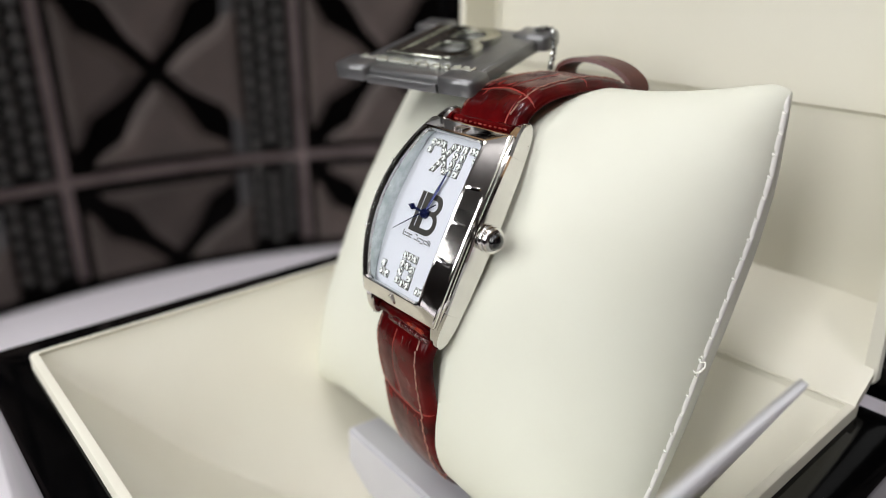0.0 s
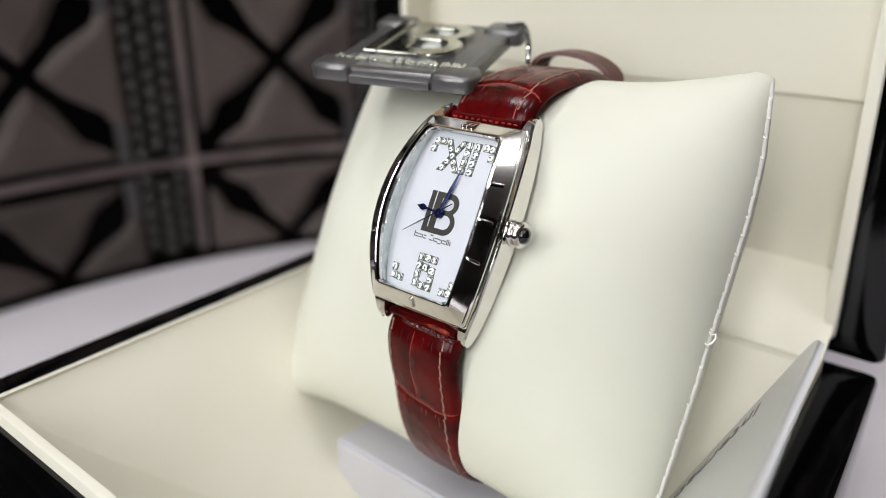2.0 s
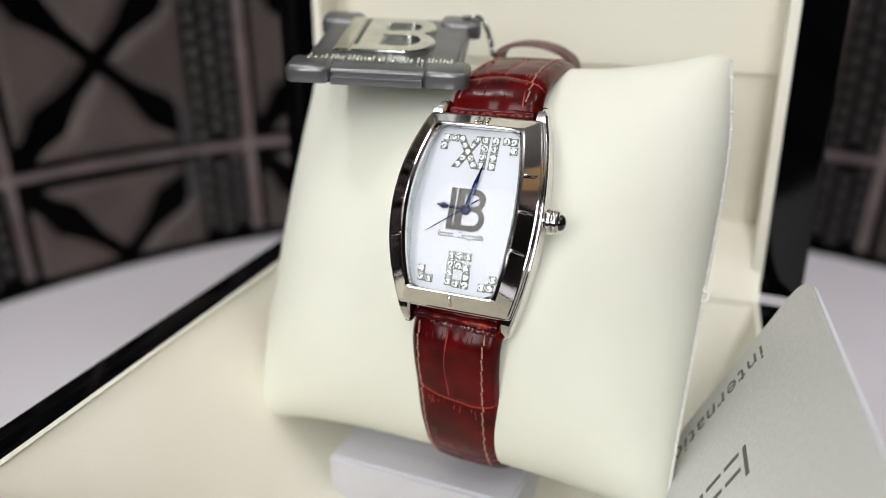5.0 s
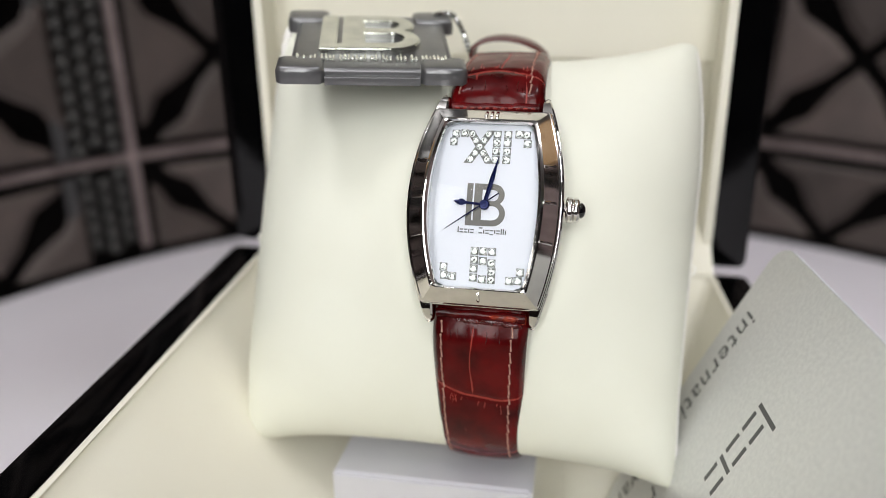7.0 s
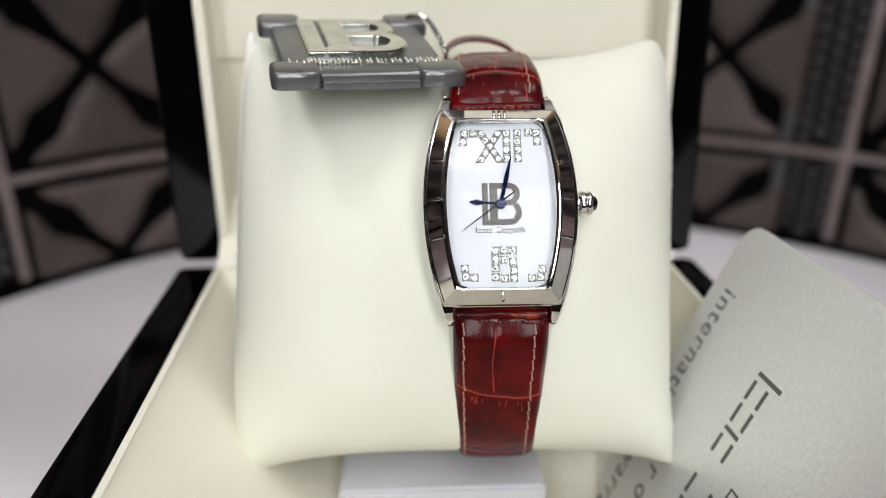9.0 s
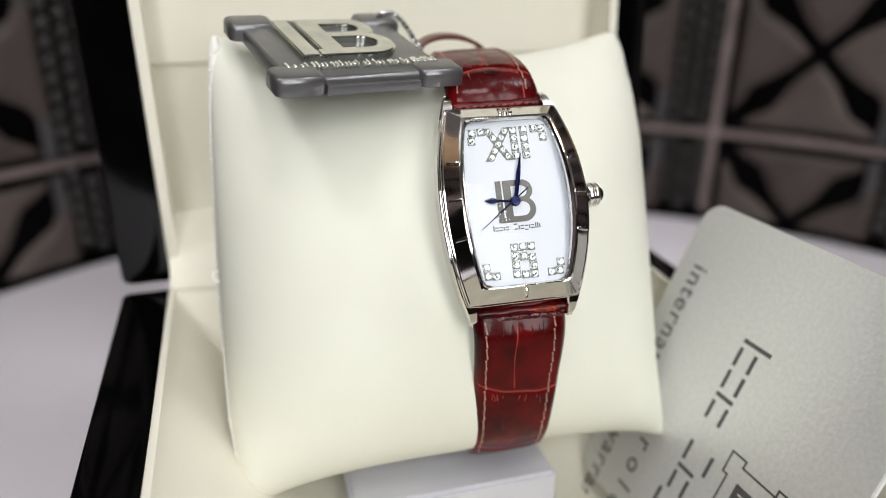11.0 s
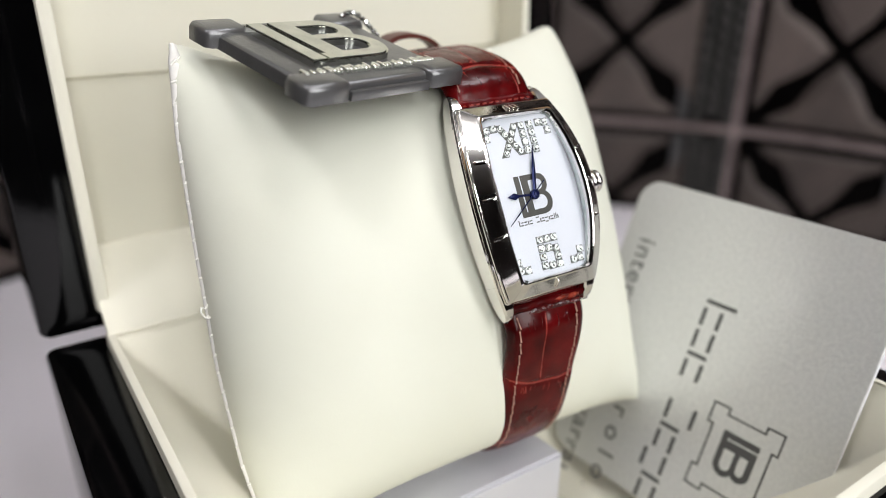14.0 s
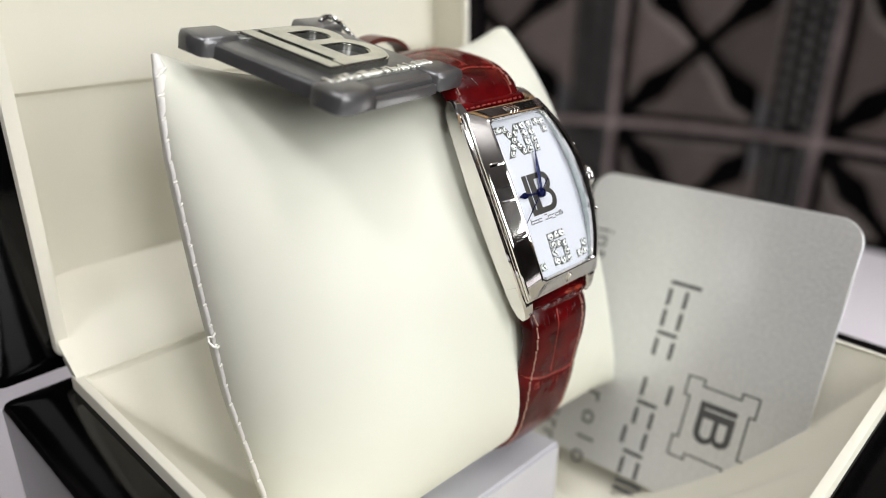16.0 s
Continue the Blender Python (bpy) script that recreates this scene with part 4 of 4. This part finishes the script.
bmesh.ops.recalc_face_normals(bm, faces=bm.faces)
bmesh.ops.bevel(bm, geom=[e for e in bm.edges if len(e.link_faces) == 2 and e.calc_face_angle() > 0.9 and min(v.co.z for v in e.verts) > 0.2], offset=0.28, segments=2, affect="EDGES")
part("emblem", bm, M_EMBLEM, tag, "pale silver raised emblem with bevelled edges", 25)
part("front_ledge", prism([(8.3, 0.3), (TL - 8.3, 0.3), (TL - 8.3, 1.38), (8.3, 1.38)], -3.05, -1.5, 0.35, 2), M_GUNMETAL, tag, "", 30)
tick = None
xx = 3.4
while xx < TL - 3.4:
    h = random.choice((1.3, 1.5, 2.0, 2.2))
    m = at(xx, 4.6, -0.45) @ Matrix.Diagonal((random.uniform(0.8, 1.3), h, 1, 1))
    if tick is None:
        tick = part("raised_bar", box(-0.24, 0.24, 0, 1.0, -0.1, 0.75, 0.12, 1), M_SILVER, tag, "tiny raised silver bar")
        tick.matrix_basis = m
    else:
        again(tick, m)
    xx += random.choice((0.66, 0.7, 0.75, 0.72, 1.2))
# bead chain from the tag to the strap
chain = spline([(TL - 3.5, TD - 3.4, 0.5), (TL - 1.9, TD - 3.0, 0.75), (TL - 0.6, TD - 3.0, 0.75), (TL + 0.7, TD - 4.2, 0.0), (TL + 2.0, TD - 6.6, -1.9), (TL + 3.1, TD - 10.4, -4.8)], 24)
bead, last = None, None
for p in chain:
    p = Vector(p)
    if last is not None and (p - last).length < 0.98:
        continue
    last = p
    spin = Matrix.Rotation(random.uniform(0, 6), 4, "X") @ Matrix.Rotation(random.uniform(0, 6), 4, "Y")
    if bead is None:
        bead = part("bead", turned([(0.05, -0.6), (0.42, -0.45), (0.6, 0), (0.42, 0.45), (0.05, 0.6)], 8), M_CHAIN, tag, "silver chain bead", 20)
        bead.matrix_basis = at(*p) @ spin
    else:
        again(bead, at(*p) @ spin)

# ---- guarantee card leaning in the box ----
CE = Vector((0.08, -0.996, 0.03)).normalized()
CN = Vector((-0.93, -0.06, 0.41))
CN = (CN - CE * CN.dot(CE)).normalized()
CD = CE.cross(CN)
CARD = Matrix((CD, CE, CN)).transposed().to_4x4()
CARD.translation = Vector((58.8, 11.3, 62.6 + Z0)) * MM
card = empty("guarantee_card", CARD, "silvery plastic guarantee card leaning upright inside the box", "card")
part("sheet", prism(rounded_rect(0, 69, -1, 60.2, 5.2, 8), -0.45, 0, 0.12, 1), M_CARD, card, "pale silver card sheet", 30)
part("core", prism(rounded_rect(0.02, 68.98, -0.98, 60.18, 5.2, 8), -1.25, -0.46), M_CARDEDGE, card, "white plastic core showing at the edge", 30)


def line_bar(x0, y0, x1, y1, w, z=0.05, bm=None):
    bm = bm or bmesh.new()
    a, b = Vector((x0, y0, 0)), Vector((x1, y1, 0))
    d = (b - a).normalized() * w / 2
    s = Vector((-d.y, d.x, 0))
    ring = [a - d + s, a - d - s, b + d - s, b + d + s]
    loft([[(p.x, p.y, -0.05) for p in ring], [(p.x, p.y, z) for p in ring]], True, True, True, bm)
    return bm


def lettering(name, text, x, y, size, parent, mat, label):
    cu = bpy.data.curves.new(name, "FONT")
    cu.body, cu.size, cu.extrude, cu.space_character = text[0], size * MM, 0.00003, text[1]
    me_ob = new(name, cu)
    deps = bpy.context.evaluated_depsgraph_get()
    me = bpy.data.meshes.new_from_object(me_ob.evaluated_get(deps))
    bpy.data.objects.remove(me_ob)
    ob = new(name, me)
    me.materials.append(mat)
    ob.parent = parent
    ob.matrix_basis = at(x, y, 0.03)
    tagged(ob, label)
    return ob


lettering("lettering", ("international warranty card", 1.12), 13.6, 3.6, 6.6, card, M_CARDINK, "dark grey lettering")
lettering("lettering", ("orologer", 1.75), 46.2, 12.8, 6.6, card, M_CARDINK, "dark grey spaced lettering")
name_row(card, "ink_bar", M_CARDINK, 21.6, 25.0, 7.2, 0.9, 1.0, -0.05, 0.05)
E0, E1, D0, D1 = 34.9, 50.4, 41.0, 59.4
q = 3.0
frame_pts = [(D0, E0 + 0.0), (D0 + 4.4, E0), (D0 + 4.4, E0 + 1.2), (D1 - 4.4, E0 + 1.2), (D1 - 4.4, E0), (D1, E0), (D1, E0 + 3.6), (D1 - 1.4, E0 + 3.6), (D1 - 1.4, E1 - 3.6), (D1, E1 - 3.6),
             (D1, E1), (D1 - 4.4, E1), (D1 - 4.4, E1 - 1.2), (D0 + 4.4, E1 - 1.2), (D0 + 4.4, E1), (D0, E1), (D0, E1 - 3.6), (D0 + 1.4, E1 - 3.6), (D0 + 1.4, E0 + 3.6), (D0, E0 + 3.6)]
bm = bmesh.new()
for a, b in zip(frame_pts, frame_pts[1:] + frame_pts[:1]):
    line_bar(*a, *b, 0.42, 0.05, bm)
part("printed_frame", bm, M_CARDINK, card, "", 0)
part("emblem", emblem(D0 + 4.4, E0 + 4.0, 9.2, 8.0, -0.05, 0.06, 0.145), M_CARDINK, card, "black printed emblem", 0)

# ---- white card block under the pillow ----
block = bmesh.new()
loft([[(x, y, z) for x, y, z in ring] for ring in (
    [(-26.0, -13.0, BED - 0.4), (15.0, -14.0, BED - 0.4), (15.0, 26, BED - 0.4), (-26.0, 26, BED - 0.4)],
    [(-26.0, -13.0, 15.2 + Z0), (15.0, -14.0, 17.2 + Z0), (15.0, 26, 12 + Z0), (-26.0, 26, 12 + Z0)])], True, True, True, block)
bmesh.ops.bevel(block, geom=block.edges[:], offset=0.8, segments=2, affect="EDGES")
stand = empty("card_block", at(-4, 0, BED), "folded white card block beneath the pillow", "card block")
ob = part("folded_card", block, M_PAPER, None, "", 40)
ob.parent = stand
ob.matrix_parent_inverse = stand.matrix_world.inverted()
